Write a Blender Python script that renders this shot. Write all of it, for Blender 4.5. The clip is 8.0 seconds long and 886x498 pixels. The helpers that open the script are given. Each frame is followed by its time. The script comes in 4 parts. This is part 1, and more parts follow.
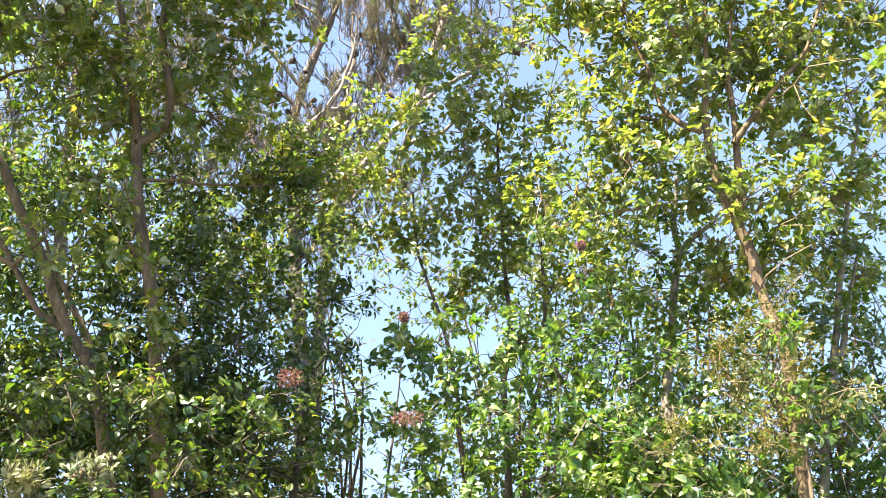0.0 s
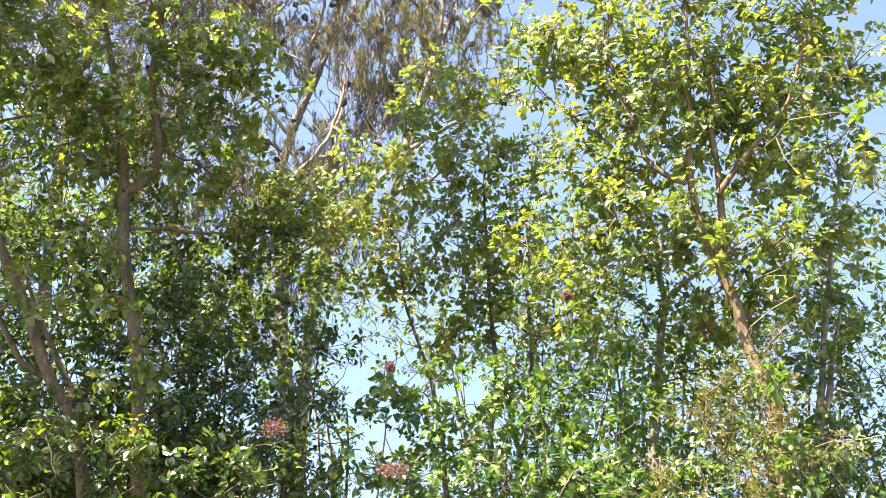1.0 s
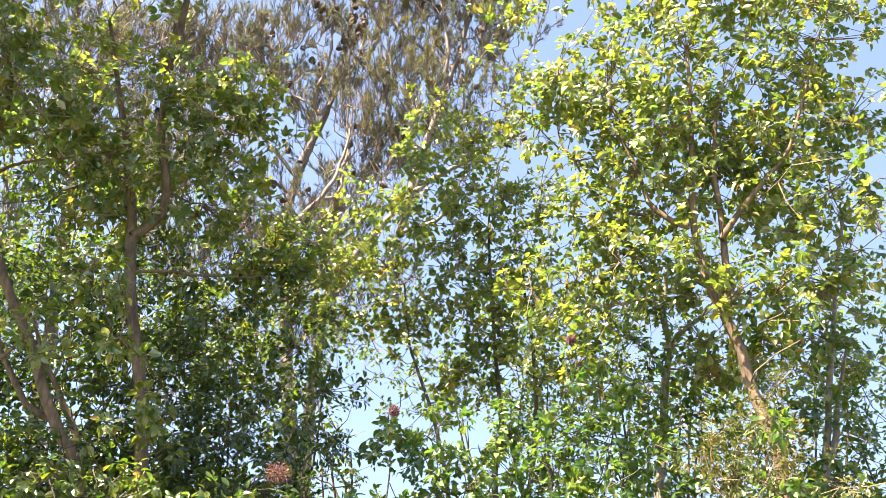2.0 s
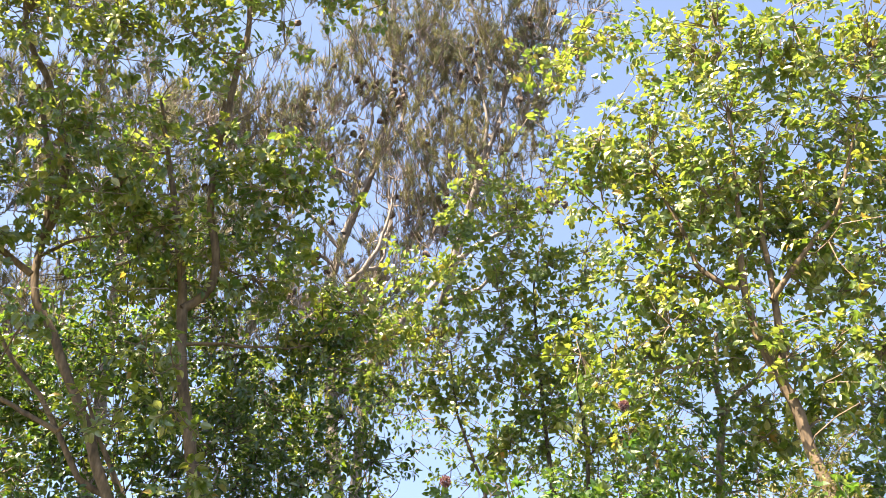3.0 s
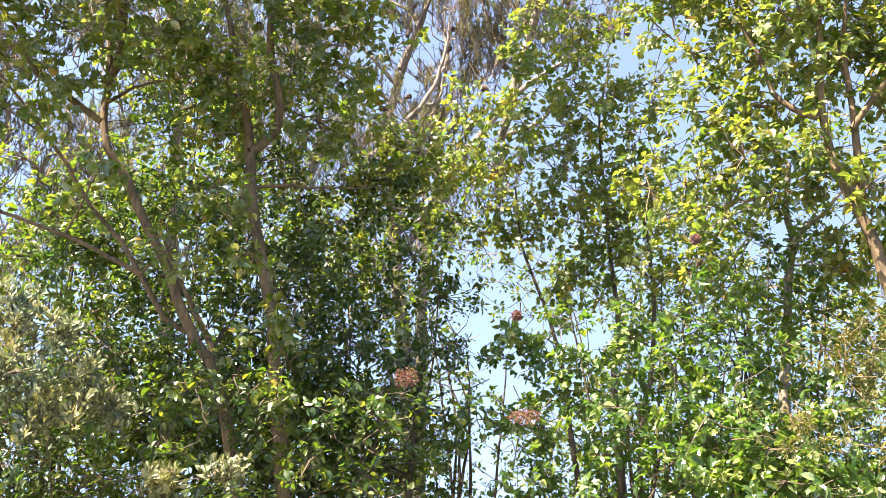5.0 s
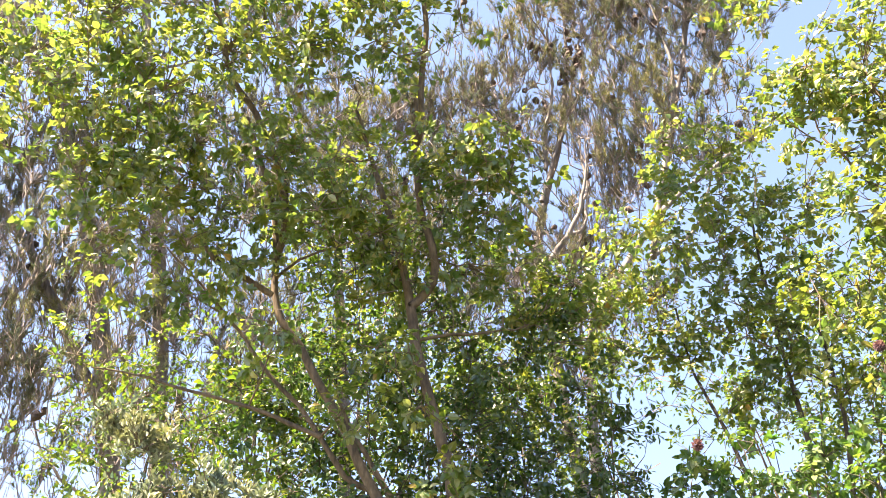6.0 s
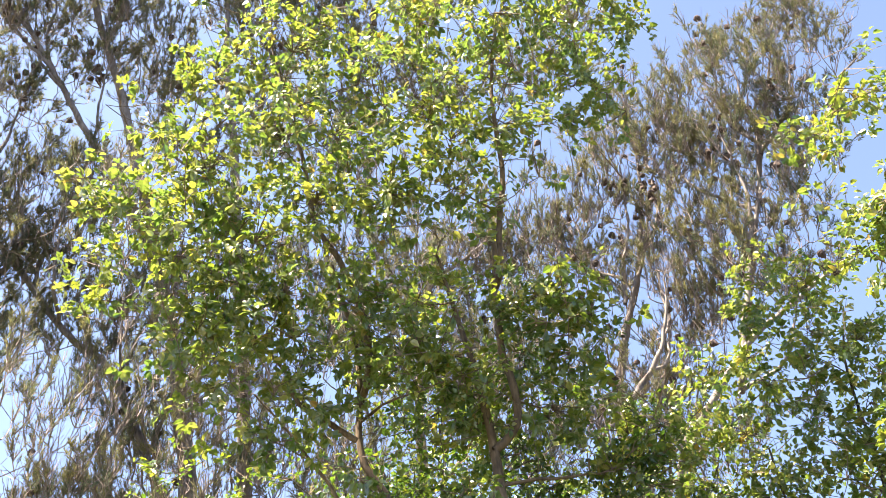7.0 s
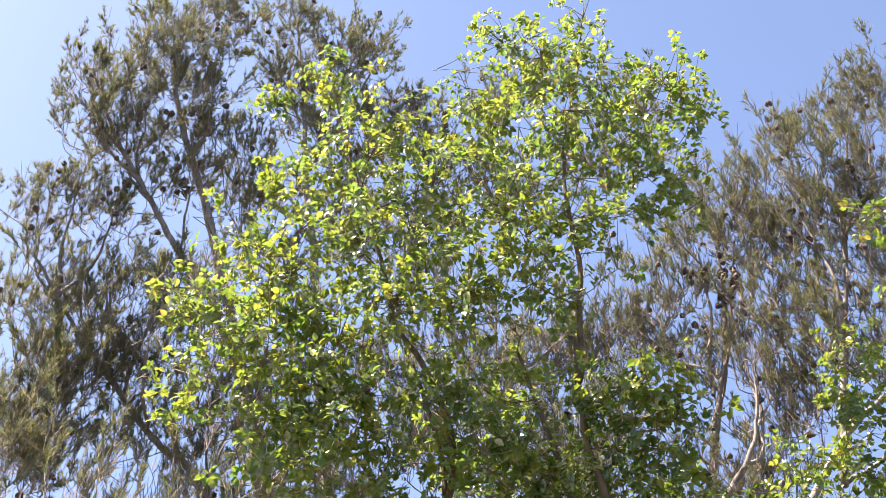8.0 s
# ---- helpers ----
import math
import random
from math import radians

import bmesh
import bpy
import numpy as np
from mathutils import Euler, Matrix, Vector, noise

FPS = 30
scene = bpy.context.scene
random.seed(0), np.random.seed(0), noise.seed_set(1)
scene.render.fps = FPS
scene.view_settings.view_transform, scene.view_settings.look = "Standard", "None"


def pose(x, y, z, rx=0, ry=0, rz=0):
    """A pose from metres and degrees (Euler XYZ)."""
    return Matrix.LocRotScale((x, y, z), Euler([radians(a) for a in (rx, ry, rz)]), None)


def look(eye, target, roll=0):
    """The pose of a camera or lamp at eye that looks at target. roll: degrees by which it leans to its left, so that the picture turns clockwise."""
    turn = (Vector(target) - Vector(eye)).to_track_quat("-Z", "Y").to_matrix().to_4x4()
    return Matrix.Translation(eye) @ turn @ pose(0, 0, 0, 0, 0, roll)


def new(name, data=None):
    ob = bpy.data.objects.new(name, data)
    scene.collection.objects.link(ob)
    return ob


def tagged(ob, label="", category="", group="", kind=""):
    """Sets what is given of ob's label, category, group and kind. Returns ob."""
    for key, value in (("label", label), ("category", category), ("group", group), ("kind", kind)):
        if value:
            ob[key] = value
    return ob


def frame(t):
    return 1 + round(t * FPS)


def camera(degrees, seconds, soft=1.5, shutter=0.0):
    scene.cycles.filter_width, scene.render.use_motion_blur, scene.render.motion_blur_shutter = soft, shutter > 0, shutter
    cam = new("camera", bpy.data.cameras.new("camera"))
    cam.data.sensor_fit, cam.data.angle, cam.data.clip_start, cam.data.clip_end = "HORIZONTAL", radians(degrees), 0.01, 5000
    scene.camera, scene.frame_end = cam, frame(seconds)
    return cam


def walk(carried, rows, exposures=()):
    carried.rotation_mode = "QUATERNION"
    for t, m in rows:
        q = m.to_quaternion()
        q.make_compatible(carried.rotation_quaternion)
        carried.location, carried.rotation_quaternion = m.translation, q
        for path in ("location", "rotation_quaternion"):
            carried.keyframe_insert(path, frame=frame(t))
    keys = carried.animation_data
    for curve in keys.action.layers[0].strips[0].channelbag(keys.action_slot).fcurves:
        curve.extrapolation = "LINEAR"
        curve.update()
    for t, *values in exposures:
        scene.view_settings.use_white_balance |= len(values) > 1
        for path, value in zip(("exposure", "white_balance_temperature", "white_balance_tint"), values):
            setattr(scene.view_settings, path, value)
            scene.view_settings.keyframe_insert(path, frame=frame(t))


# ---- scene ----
cam = camera(51.9, 8.0, soft=0.7)
# seconds, eye, target, roll
PATH = [
    (0, (0.002, 0.004, 1.599), (-0.151, 4.797, 3.015), 0.94),
    (0.5, (-0.001, 0.004, 1.597), (-0.087, 4.775, 3.091), 0.91),
    (1, (0.008, -0.012, 1.615), (-0.078, 4.704, 3.274), 0.90),
    (1.2, (-0.001, -0.01, 1.599), (-0.083, 4.671, 3.356), 0.89),
    (2.3, (0.019, -0.076, 1.65), (-0.119, 4.529, 3.592), 1.16),
    (2.5, (-0.022, -0.081, 1.614), (-0.2, 4.456, 3.709), 0.85),
    (3, (-0.036, -0.062, 1.623), (-0.368, 4.417, 3.819), 1.08),
    (3.5, (-0.022, 0.009, 1.582), (-0.285, 4.71, 3.264), 1.36),
    (4, (-0.014, 0.019, 1.557), (-0.183, 4.828, 2.916), 1.76),
    (4.2, (-0.024, 0.017, 1.558), (-0.186, 4.845, 2.849), 1.81),
    (5.3, (-0.16, -0.09, 1.684), (-1.066, 4.615, 3.115), -0.18),
    (5.5, (-0.144, -0.116, 1.676), (-1.209, 4.494, 3.293), -1.08),
    (6, (-0.158, -0.168, 1.736), (-1.542, 4.201, 3.736), -2.32),
    (6.5, (-0.146, -0.218, 1.756), (-1.714, 3.939, 4.049), -1.62),
    (7, (-0.141, -0.278, 1.771), (-1.782, 3.631, 4.421), -1.23),
    (7.5, (-0.146, -0.309, 1.773), (-1.873, 3.3, 4.772), -0.73),
    (8, (-0.146, -0.309, 1.768), (-2.026, 3.148, 4.853), -0.05),
]
EXPOSURES = [(0.0, 2.6, 7650, 8), (1.2, 2.6, 7750, 10), (2.5, 2.58, 8000, 13), (3.5, 2.3, 8050, 11), (4.2, 2.27, 8050, 11), (5.5, 2.75, 8100, 14), (6.5, 2.6, 7600, 15), (7.0, 2.46, 7500, 14), (8.0, 2.14, 7250, 16)]
walk(cam, [(t, look(eye, target, roll)) for t, eye, target, roll in PATH], EXPOSURES)

# ---- sky and sun ----
SUN_YAW, SUN_UP = radians(128), radians(58)
to_sun = Vector((-math.sin(SUN_YAW) * math.cos(SUN_UP), math.cos(SUN_YAW) * math.cos(SUN_UP), math.sin(SUN_UP)))
world = bpy.data.worlds.new("sky")
scene.world = world
world.use_nodes = True
wn = world.node_tree.nodes
sky = wn.new("ShaderNodeTexSky")
sky.sky_type, sky.sun_disc = "NISHITA", False
sky.sun_elevation, sky.sun_rotation = SUN_UP, -SUN_YAW
sky.air_density, sky.dust_density, sky.ozone_density = 0.42, 0.4, 0.5
wn["Background"].inputs["Strength"].default_value = 0.16
# the clear coastal sky is nearly even from the horizon up
sky_way, sky_lift = wn.new("ShaderNodeTexCoord"), wn.new("ShaderNodeMapping")
sky_lift.inputs["Location"].default_value, sky_lift.inputs["Scale"].default_value = (0, 0, 0.3), (1, 1, 0.6)
world.node_tree.links.new(sky_way.outputs["Generated"], sky_lift.inputs["Vector"])
world.node_tree.links.new(sky_lift.outputs[0], sky.inputs["Vector"])
world.node_tree.links.new(sky.outputs[0], wn["Background"].inputs["Color"])
sun = new("sun", bpy.data.lights.new("sun", "SUN"))
sun.data.energy, sun.data.angle, sun.data.color = 5.0, radians(0.5), (1.0, 0.95, 0.86)
sun.matrix_world = look(to_sun * 40, (0, 0, 0))


# ---- materials ----
def node_material(name):
    m = bpy.data.materials.new(name)
    m.use_nodes = True
    return m, m.node_tree.nodes, m.node_tree.links, m.node_tree.nodes["Principled BSDF"]


def ramp(nodes, stops):
    r = nodes.new("ShaderNodeValToRGB")
    while len(r.color_ramp.elements) < len(stops):
        r.color_ramp.elements.new(0.5)
    for e, (at, col) in zip(r.color_ramp.elements, stops):
        e.position, e.color = at, (*col, 1)
    return r


def leaf_material(name, stops, through_stops, share, rough, spec=0.5, coat=0.0, vary=1.0):
    """A leaf that lets part of the light through; each leaf has a tone of its own, in some stops a painted glint."""
    m, nodes, links, bsdf = node_material(name)
    geo, info = nodes.new("ShaderNodeNewGeometry"), nodes.new("ShaderNodeObjectInfo")
    add = nodes.new("ShaderNodeMath")
    add.operation = "ADD"
    links.new(geo.outputs["Random Per Island"], add.inputs[0])
    links.new(info.outputs["Random"], add.inputs[1])
    part_of = nodes.new("ShaderNodeMath")
    part_of.operation = "FRACT"
    links.new(add.outputs[0], part_of.inputs[0])
    # blotches on the blade
    tex, coord = nodes.new("ShaderNodeTexNoise"), nodes.new("ShaderNodeTexCoord")
    tex.inputs["Scale"].default_value, tex.inputs["Detail"].default_value = 60, 3
    links.new(coord.outputs["Object"], tex.inputs["Vector"])
    tone = nodes.new("ShaderNodeMapRange")
    tone.inputs["To Min"].default_value, tone.inputs["To Max"].default_value = 0.72, 1.25
    links.new(tex.outputs[0], tone.inputs[0])
    # sprays differ: some fresh and yellowish, some old and bluish
    spray, hue = nodes.new("ShaderNodeTexNoise"), ramp(nodes, [(0.36, (0.75, 0.92, 1.05)), (0.5, (1.0, 1.0, 0.95)), (0.64, (1.0 + 0.25 * vary, 1.0 + 0.15 * vary, 0.85))])
    spray.inputs["Scale"].default_value, spray.inputs["Detail"].default_value = 3.5, 2
    links.new(coord.outputs["Object"], spray.inputs["Vector"])
    links.new(spray.outputs[0], hue.inputs[0])
    tint = nodes.new("ShaderNodeVectorMath")
    tint.operation = "MULTIPLY"
    links.new(hue.outputs[0], tint.inputs[0])
    links.new(tone.outputs[0], tint.inputs[1])
    outs = []
    for some in (stops, through_stops):
        r, mul = ramp(nodes, some), nodes.new("ShaderNodeVectorMath")
        mul.operation = "MULTIPLY"
        links.new(part_of.outputs[0], r.inputs[0])
        links.new(r.outputs[0], mul.inputs[0])
        links.new(tint.outputs[0], mul.inputs[1])
        outs.append(mul)
    links.new(outs[0].outputs[0], bsdf.inputs["Base Color"])
    bsdf.inputs["Roughness"].default_value = rough
    bsdf.inputs["Specular IOR Level"].default_value = spec
    bsdf.inputs["Coat Weight"].default_value, bsdf.inputs["Coat Roughness"].default_value = coat, 0.22
    trans, mix = nodes.new("ShaderNodeBsdfTranslucent"), nodes.new("ShaderNodeMixShader")
    links.new(outs[1].outputs[0], trans.inputs["Color"])
    mix.inputs[0].default_value = share
    links.new(bsdf.outputs[0], mix.inputs[1])
    links.new(trans.outputs[0], mix.inputs[2])
    links.new(mix.outputs[0], nodes["Material Output"].inputs["Surface"])
    return m


def bark_material(name, dark, light, scale=9.0, stretch=0.25, spots=0.0, bump=0.5):
    m, nodes, links, bsdf = node_material(name)
    coord, mapping = nodes.new("ShaderNodeTexCoord"), nodes.new("ShaderNodeMapping")
    mapping.inputs["Scale"].default_value = (1, 1, stretch)
    links.new(coord.outputs["Object"], mapping.inputs[0])
    fine, wide = nodes.new("ShaderNodeTexNoise"), nodes.new("ShaderNodeTexNoise")
    fine.inputs["Scale"].default_value, fine.inputs["Detail"].default_value = scale * 5, 8
    wide.inputs["Scale"].default_value, wide.inputs["Detail"].default_value = scale * 0.6, 4
    links.new(mapping.outputs[0], fine.inputs["Vector"])
    links.new(coord.outputs["Object"], wide.inputs["Vector"])
    both = nodes.new("ShaderNodeMath")
    both.operation = "MULTIPLY_ADD"
    both.inputs[1].default_value = 0.55
    links.new(fine.outputs[0], both.inputs[0])
    half = nodes.new("ShaderNodeMath")
    half.operation = "MULTIPLY"
    half.inputs[1].default_value = 0.45
    links.new(wide.outputs[0], half.inputs[0])
    links.new(half.outputs[0], both.inputs[2])
    stops = [(0.36, dark), (0.62, light)]
    if spots:
        stops.append((0.7, tuple(min(1, c * (1 + spots)) for c in light)))
    r = ramp(nodes, stops)
    links.new(both.outputs[0], r.inputs[0])
    links.new(r.outputs[0], bsdf.inputs["Base Color"])
    bsdf.inputs["Roughness"].default_value = 0.85
    b = nodes.new("ShaderNodeBump")
    b.inputs["Strength"].default_value, b.inputs["Distance"].default_value = bump, 0.01
    links.new(fine.outputs[0], b.inputs["Height"])
    links.new(b.outputs[0], bsdf.inputs["Normal"])
    return m


green_leaf = leaf_material(
    "green_leaf",
    # from 0.86 up: sun glints and pale undersides painted onto some leaves
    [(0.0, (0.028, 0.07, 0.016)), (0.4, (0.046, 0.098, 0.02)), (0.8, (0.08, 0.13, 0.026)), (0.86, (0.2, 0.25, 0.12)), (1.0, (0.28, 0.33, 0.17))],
    [(0.0, (0.12, 0.28, 0.03)), (0.5, (0.2, 0.36, 0.045)), (1.0, (0.33, 0.42, 0.07))], 0.4, 0.32, 0.7, 0.7)
maple_leaf = leaf_material(
    "maple_leaf",
    # stops 0.84 to 0.96 paint whitish glints along with pale turned undersides
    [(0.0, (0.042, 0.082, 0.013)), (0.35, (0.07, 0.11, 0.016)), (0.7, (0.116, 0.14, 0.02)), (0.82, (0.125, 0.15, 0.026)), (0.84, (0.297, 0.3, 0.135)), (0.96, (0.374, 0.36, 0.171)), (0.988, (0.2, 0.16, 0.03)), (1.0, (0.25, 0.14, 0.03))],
    [(0.0, (0.21, 0.34, 0.04)), (0.5, (0.31, 0.4, 0.06)), (0.95, (0.41, 0.44, 0.08)), (1.0, (0.48, 0.34, 0.07))], 0.41, 0.34, 0.7, 0.75)
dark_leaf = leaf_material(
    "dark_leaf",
    # past 0.89: highlights put into the colour, together with pale leaf backs
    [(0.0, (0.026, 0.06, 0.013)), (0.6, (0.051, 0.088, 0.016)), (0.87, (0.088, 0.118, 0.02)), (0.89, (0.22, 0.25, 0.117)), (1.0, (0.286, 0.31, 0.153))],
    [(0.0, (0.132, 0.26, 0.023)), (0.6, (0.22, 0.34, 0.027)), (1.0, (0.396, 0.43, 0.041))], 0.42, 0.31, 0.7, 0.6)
# dark-leaved species; shade under the trees is put into its colour too
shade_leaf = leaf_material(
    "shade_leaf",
    # the few leaves from 0.94 carry painted glints as well as pale undersides
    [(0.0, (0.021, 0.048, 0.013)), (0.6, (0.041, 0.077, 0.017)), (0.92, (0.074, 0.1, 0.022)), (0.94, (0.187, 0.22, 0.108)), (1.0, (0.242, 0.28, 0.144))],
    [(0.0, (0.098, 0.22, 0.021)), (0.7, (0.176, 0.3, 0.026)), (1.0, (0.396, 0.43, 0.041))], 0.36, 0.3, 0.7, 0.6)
silver_leaf = leaf_material(
    "silver_leaf",
    [(0.0, (0.09, 0.1, 0.055)), (0.5, (0.2, 0.22, 0.13)), (1.0, (0.42, 0.42, 0.29))],
    [(0.0, (0.13, 0.15, 0.058)), (1.0, (0.3, 0.32, 0.14))], 0.3, 0.5)
needle = leaf_material(
    "needle",
    [(0.0, (0.07, 0.078, 0.047)), (0.5, (0.11, 0.113, 0.062)), (0.8, (0.16, 0.143, 0.087)), (1.0, (0.25, 0.19, 0.135))],
    [(0.0, (0.18, 0.2, 0.09)), (1.0, (0.33, 0.31, 0.15))], 0.34, 0.62, 0.25, vary=0.4)
olive_leaf = leaf_material(
    "olive_leaf",
    [(0.0, (0.05, 0.06, 0.016)), (0.5, (0.10, 0.10, 0.028)), (1.0, (0.19, 0.16, 0.06))],
    [(0.0, (0.16, 0.18, 0.03)), (1.0, (0.34, 0.3, 0.07))], 0.35, 0.45)
petal = leaf_material(
    "petal",
    [(0.0, (0.14, 0.05, 0.06)), (0.6, (0.2, 0.085, 0.095)), (1.0, (0.28, 0.16, 0.15))],
    [(0.0, (0.22, 0.09, 0.09)), (1.0, (0.28, 0.16, 0.14))], 0.4, 0.6)
maple_bark = bark_material("maple_bark", (0.055, 0.037, 0.022), (0.19, 0.132, 0.078), 8, 0.3, 0.6)
grey_bark = bark_material("grey_bark", (0.09, 0.075, 0.06), (0.30, 0.265, 0.22), 9, 0.5, 0.4)
twig_bark = bark_material("twig_bark", (0.07, 0.05, 0.035), (0.2, 0.145, 0.095), 14, 0.4)
dark_bark = bark_material("dark_bark", (0.035, 0.028, 0.022), (0.12, 0.09, 0.065), 12, 0.4)
pine_bark = bark_material("pine_bark", (0.1, 0.083, 0.073), (0.28, 0.24, 0.21), 7, 0.25, 0.3)
pine_twig = bark_material("pine_twig", (0.11, 0.082, 0.068), (0.3, 0.235, 0.195), 16, 0.5)
cone_skin = bark_material("cone_skin", (0.035, 0.026, 0.022), (0.12, 0.08, 0.062), 30, 1.0)
soil = bark_material("soil", (0.035, 0.04, 0.018), (0.10, 0.095, 0.045), 1.2, 1.0, 0.2)


# ---- mesh builders ----
def raw_mesh(name, verts, tris, material, smooth=False):
    """A mesh from arrays of points and triangles."""
    verts, tris = np.asarray(verts, np.float32), np.asarray(tris, np.int32)
    me = bpy.data.meshes.new(name)
    me.vertices.add(len(verts))
    me.vertices.foreach_set("co", verts.ravel())
    me.loops.add(tris.size)
    me.loops.foreach_set("vertex_index", tris.ravel())
    me.polygons.add(len(tris))
    me.polygons.foreach_set("loop_start", np.arange(0, tris.size, 3, dtype=np.int32))
    me.polygons.foreach_set("use_smooth", np.full(len(tris), smooth))
    me.update(calc_edges=True)
    me.materials.append(material)
    return me


def part(name, me, parent, label="", kind=""):
    ob = new(name, me)
    ob.parent = parent
    return tagged(ob, label=label, kind=kind)


def tubes(lines, sides, rough=0.0, seed=0):
    """Points and triangles of tubes along polylines: each line is an array of points and one of radii."""
    rng = np.random.default_rng(seed)
    vs, ts, at = [], [], 0
    turn = np.arange(sides) * 2 * np.pi / sides
    for pts, radii in lines:
        pts, radii = np.asarray(pts, float), np.asarray(radii, float)
        ahead = np.gradient(pts, axis=0)
        ahead /= np.linalg.norm(ahead, axis=1, keepdims=True) + 1e-9
        side = np.cross(ahead, (0.31, 0.17, 0.05))
        side /= np.linalg.norm(side, axis=1, keepdims=True) + 1e-9
        over = np.cross(ahead, side)
        rad = radii[:, None] * (1 + rough * rng.standard_normal((len(pts), sides)))
        ring = pts[:, None] + rad[..., None] * (np.cos(turn)[:, None] * side[:, None] + np.sin(turn)[:, None] * over[:, None])
        n = len(pts)
        vs.append(ring.reshape(-1, 3))
        i, k = np.meshgrid(np.arange(n - 1), np.arange(sides), indexing="ij")
        a, b = at + i * sides + k, at + i * sides + (k + 1) % sides
        ts.append(np.stack([a, b, a + sides, b, b + sides, a + sides], -1).reshape(-1, 3))
        at += n * sides
    return np.concatenate(vs), np.concatenate(ts)


def smooth_line(pts, step=0.07, wobble=0.0, seed=0):
    """A soft curve through the points, sampled finely, with small bends of its own."""
    p = np.asarray(pts, float)
    ends = np.vstack([2 * p[0] - p[1], p, 2 * p[-1] - p[-2]])
    out = []
    for a, b, c, d in zip(ends, ends[1:], ends[2:], ends[3:]):
        n = max(2, int(np.linalg.norm(c - b) / step))
        t = np.linspace(0, 1, n, endpoint=False)[:, None]
        out.append(0.5 * (2 * b + (c - a) * t + (2 * a - 5 * b + 4 * c - d) * t**2 + (3 * b - a - 3 * c + d) * t**3))
    line = np.vstack([*out, p[-1:]])
    if wobble:
        rng = np.random.default_rng(seed)
        noise_line = np.cumsum(rng.standard_normal((len(line), 3)), axis=0)
        noise_line -= np.linspace(noise_line[0], noise_line[-1], len(line))
        line = line + wobble * noise_line / np.sqrt(len(line))
    return line


# blades lie in x (across) and y (from stalk to tip), z is the curl
def blade(outline):
    o = np.array(outline, float)
    v = np.vstack([[0, 0.42, 0], np.column_stack([o, 0.30 * np.abs(o[:, 0]) - 0.22 * o[:, 1] ** 2])])
    n = len(o)
    t = np.array([(0, 1 + i, 1 + (i + 1) % n) for i in range(n)])
    return v, t


def thin_blade(outline):
    """The same without a point in the middle, for small leaves."""
    o = np.array(outline, float)
    v = np.column_stack([o, 0.30 * np.abs(o[:, 0]) - 0.22 * o[:, 1] ** 2])
    return v, np.array([(0, i, i + 1) for i in range(1, len(o) - 1)])


def folded_blade(edge, fold=0.35, droop=0.3):
    """A leaf folded along its midrib, with the edge given from stalk to tip on one side."""
    e = np.array(edge, float)
    half = np.column_stack([e, fold * e[:, 0] - droop * e[:, 1] ** 2])
    spine = np.array([(0, y, -droop * y * y) for y in (0.0, 0.5, 1.03)])
    v = np.vstack([spine, half, half * (-1, 1, 1)])
    n = len(e)
    t = [(0, 3, 1), (3, 4, 1), (1, 4, 2)] if n == 2 else [(0, 3, 1), (3, 4, 1), (4, 5, 1), (1, 5, 2)]
    return v, np.array(t + [tuple(3 + n + i - 3 if i > 2 else i for i in reversed(row)) for row in t])


OVATE = folded_blade([(0.29, 0.2), (0.36, 0.52), (0.2, 0.85)])
ELLIPTIC = folded_blade([(0.27, 0.3), (0.24, 0.74)], 0.45, 0.4)
LOBED = blade([(0, 0), (0.34, -0.02), (0.3, 0.2), (0.66, 0.44), (0.5, 0.62), (0.2, 0.5), (0.24, 0.8), (0, 1.05), (-0.24, 0.8), (-0.2, 0.5), (-0.5, 0.62), (-0.66, 0.44), (-0.3, 0.2), (-0.34, -0.02)])
ROUND = thin_blade([(0, 0), (0.32, 0.3), (0.28, 0.8), (0, 1.0), (-0.28, 0.8), (-0.32, 0.3)])
OVAL = thin_blade([(0, 0), (0.23, 0.4), (0.15, 0.8), (0, 1.0), (-0.2, 0.7), (-0.2, 0.3)])
SPOON = folded_blade([(0.12, 0.35), (0.2, 0.76)], 0.3, 0.15)
LANCE = thin_blade([(0, 0), (0.15, 0.35), (0.13, 0.7), (0, 1.0), (-0.13, 0.7), (-0.15, 0.35)])


def unit(v):
    return v / (np.linalg.norm(v, axis=-1, keepdims=True) + 1e-9)


def leaf_frames(way, normal, size):
    """Turn matrices (columns: across, along, up) times size."""
    along = unit(way)
    up = unit(normal - (normal * along).sum(-1, keepdims=True) * along)
    across = np.cross(along, up)
    return np.stack([across, along, up], -1) * size[:, None, None]


def laid(shape, frames, places):
    v, t = shape
    pts = np.einsum("nij,kj->nki", frames, v) + places[:, None]
    tri = t[None] + (np.arange(len(places)) * len(v))[:, None, None]
    return pts.reshape(-1, 3), tri.reshape(-1, 3)


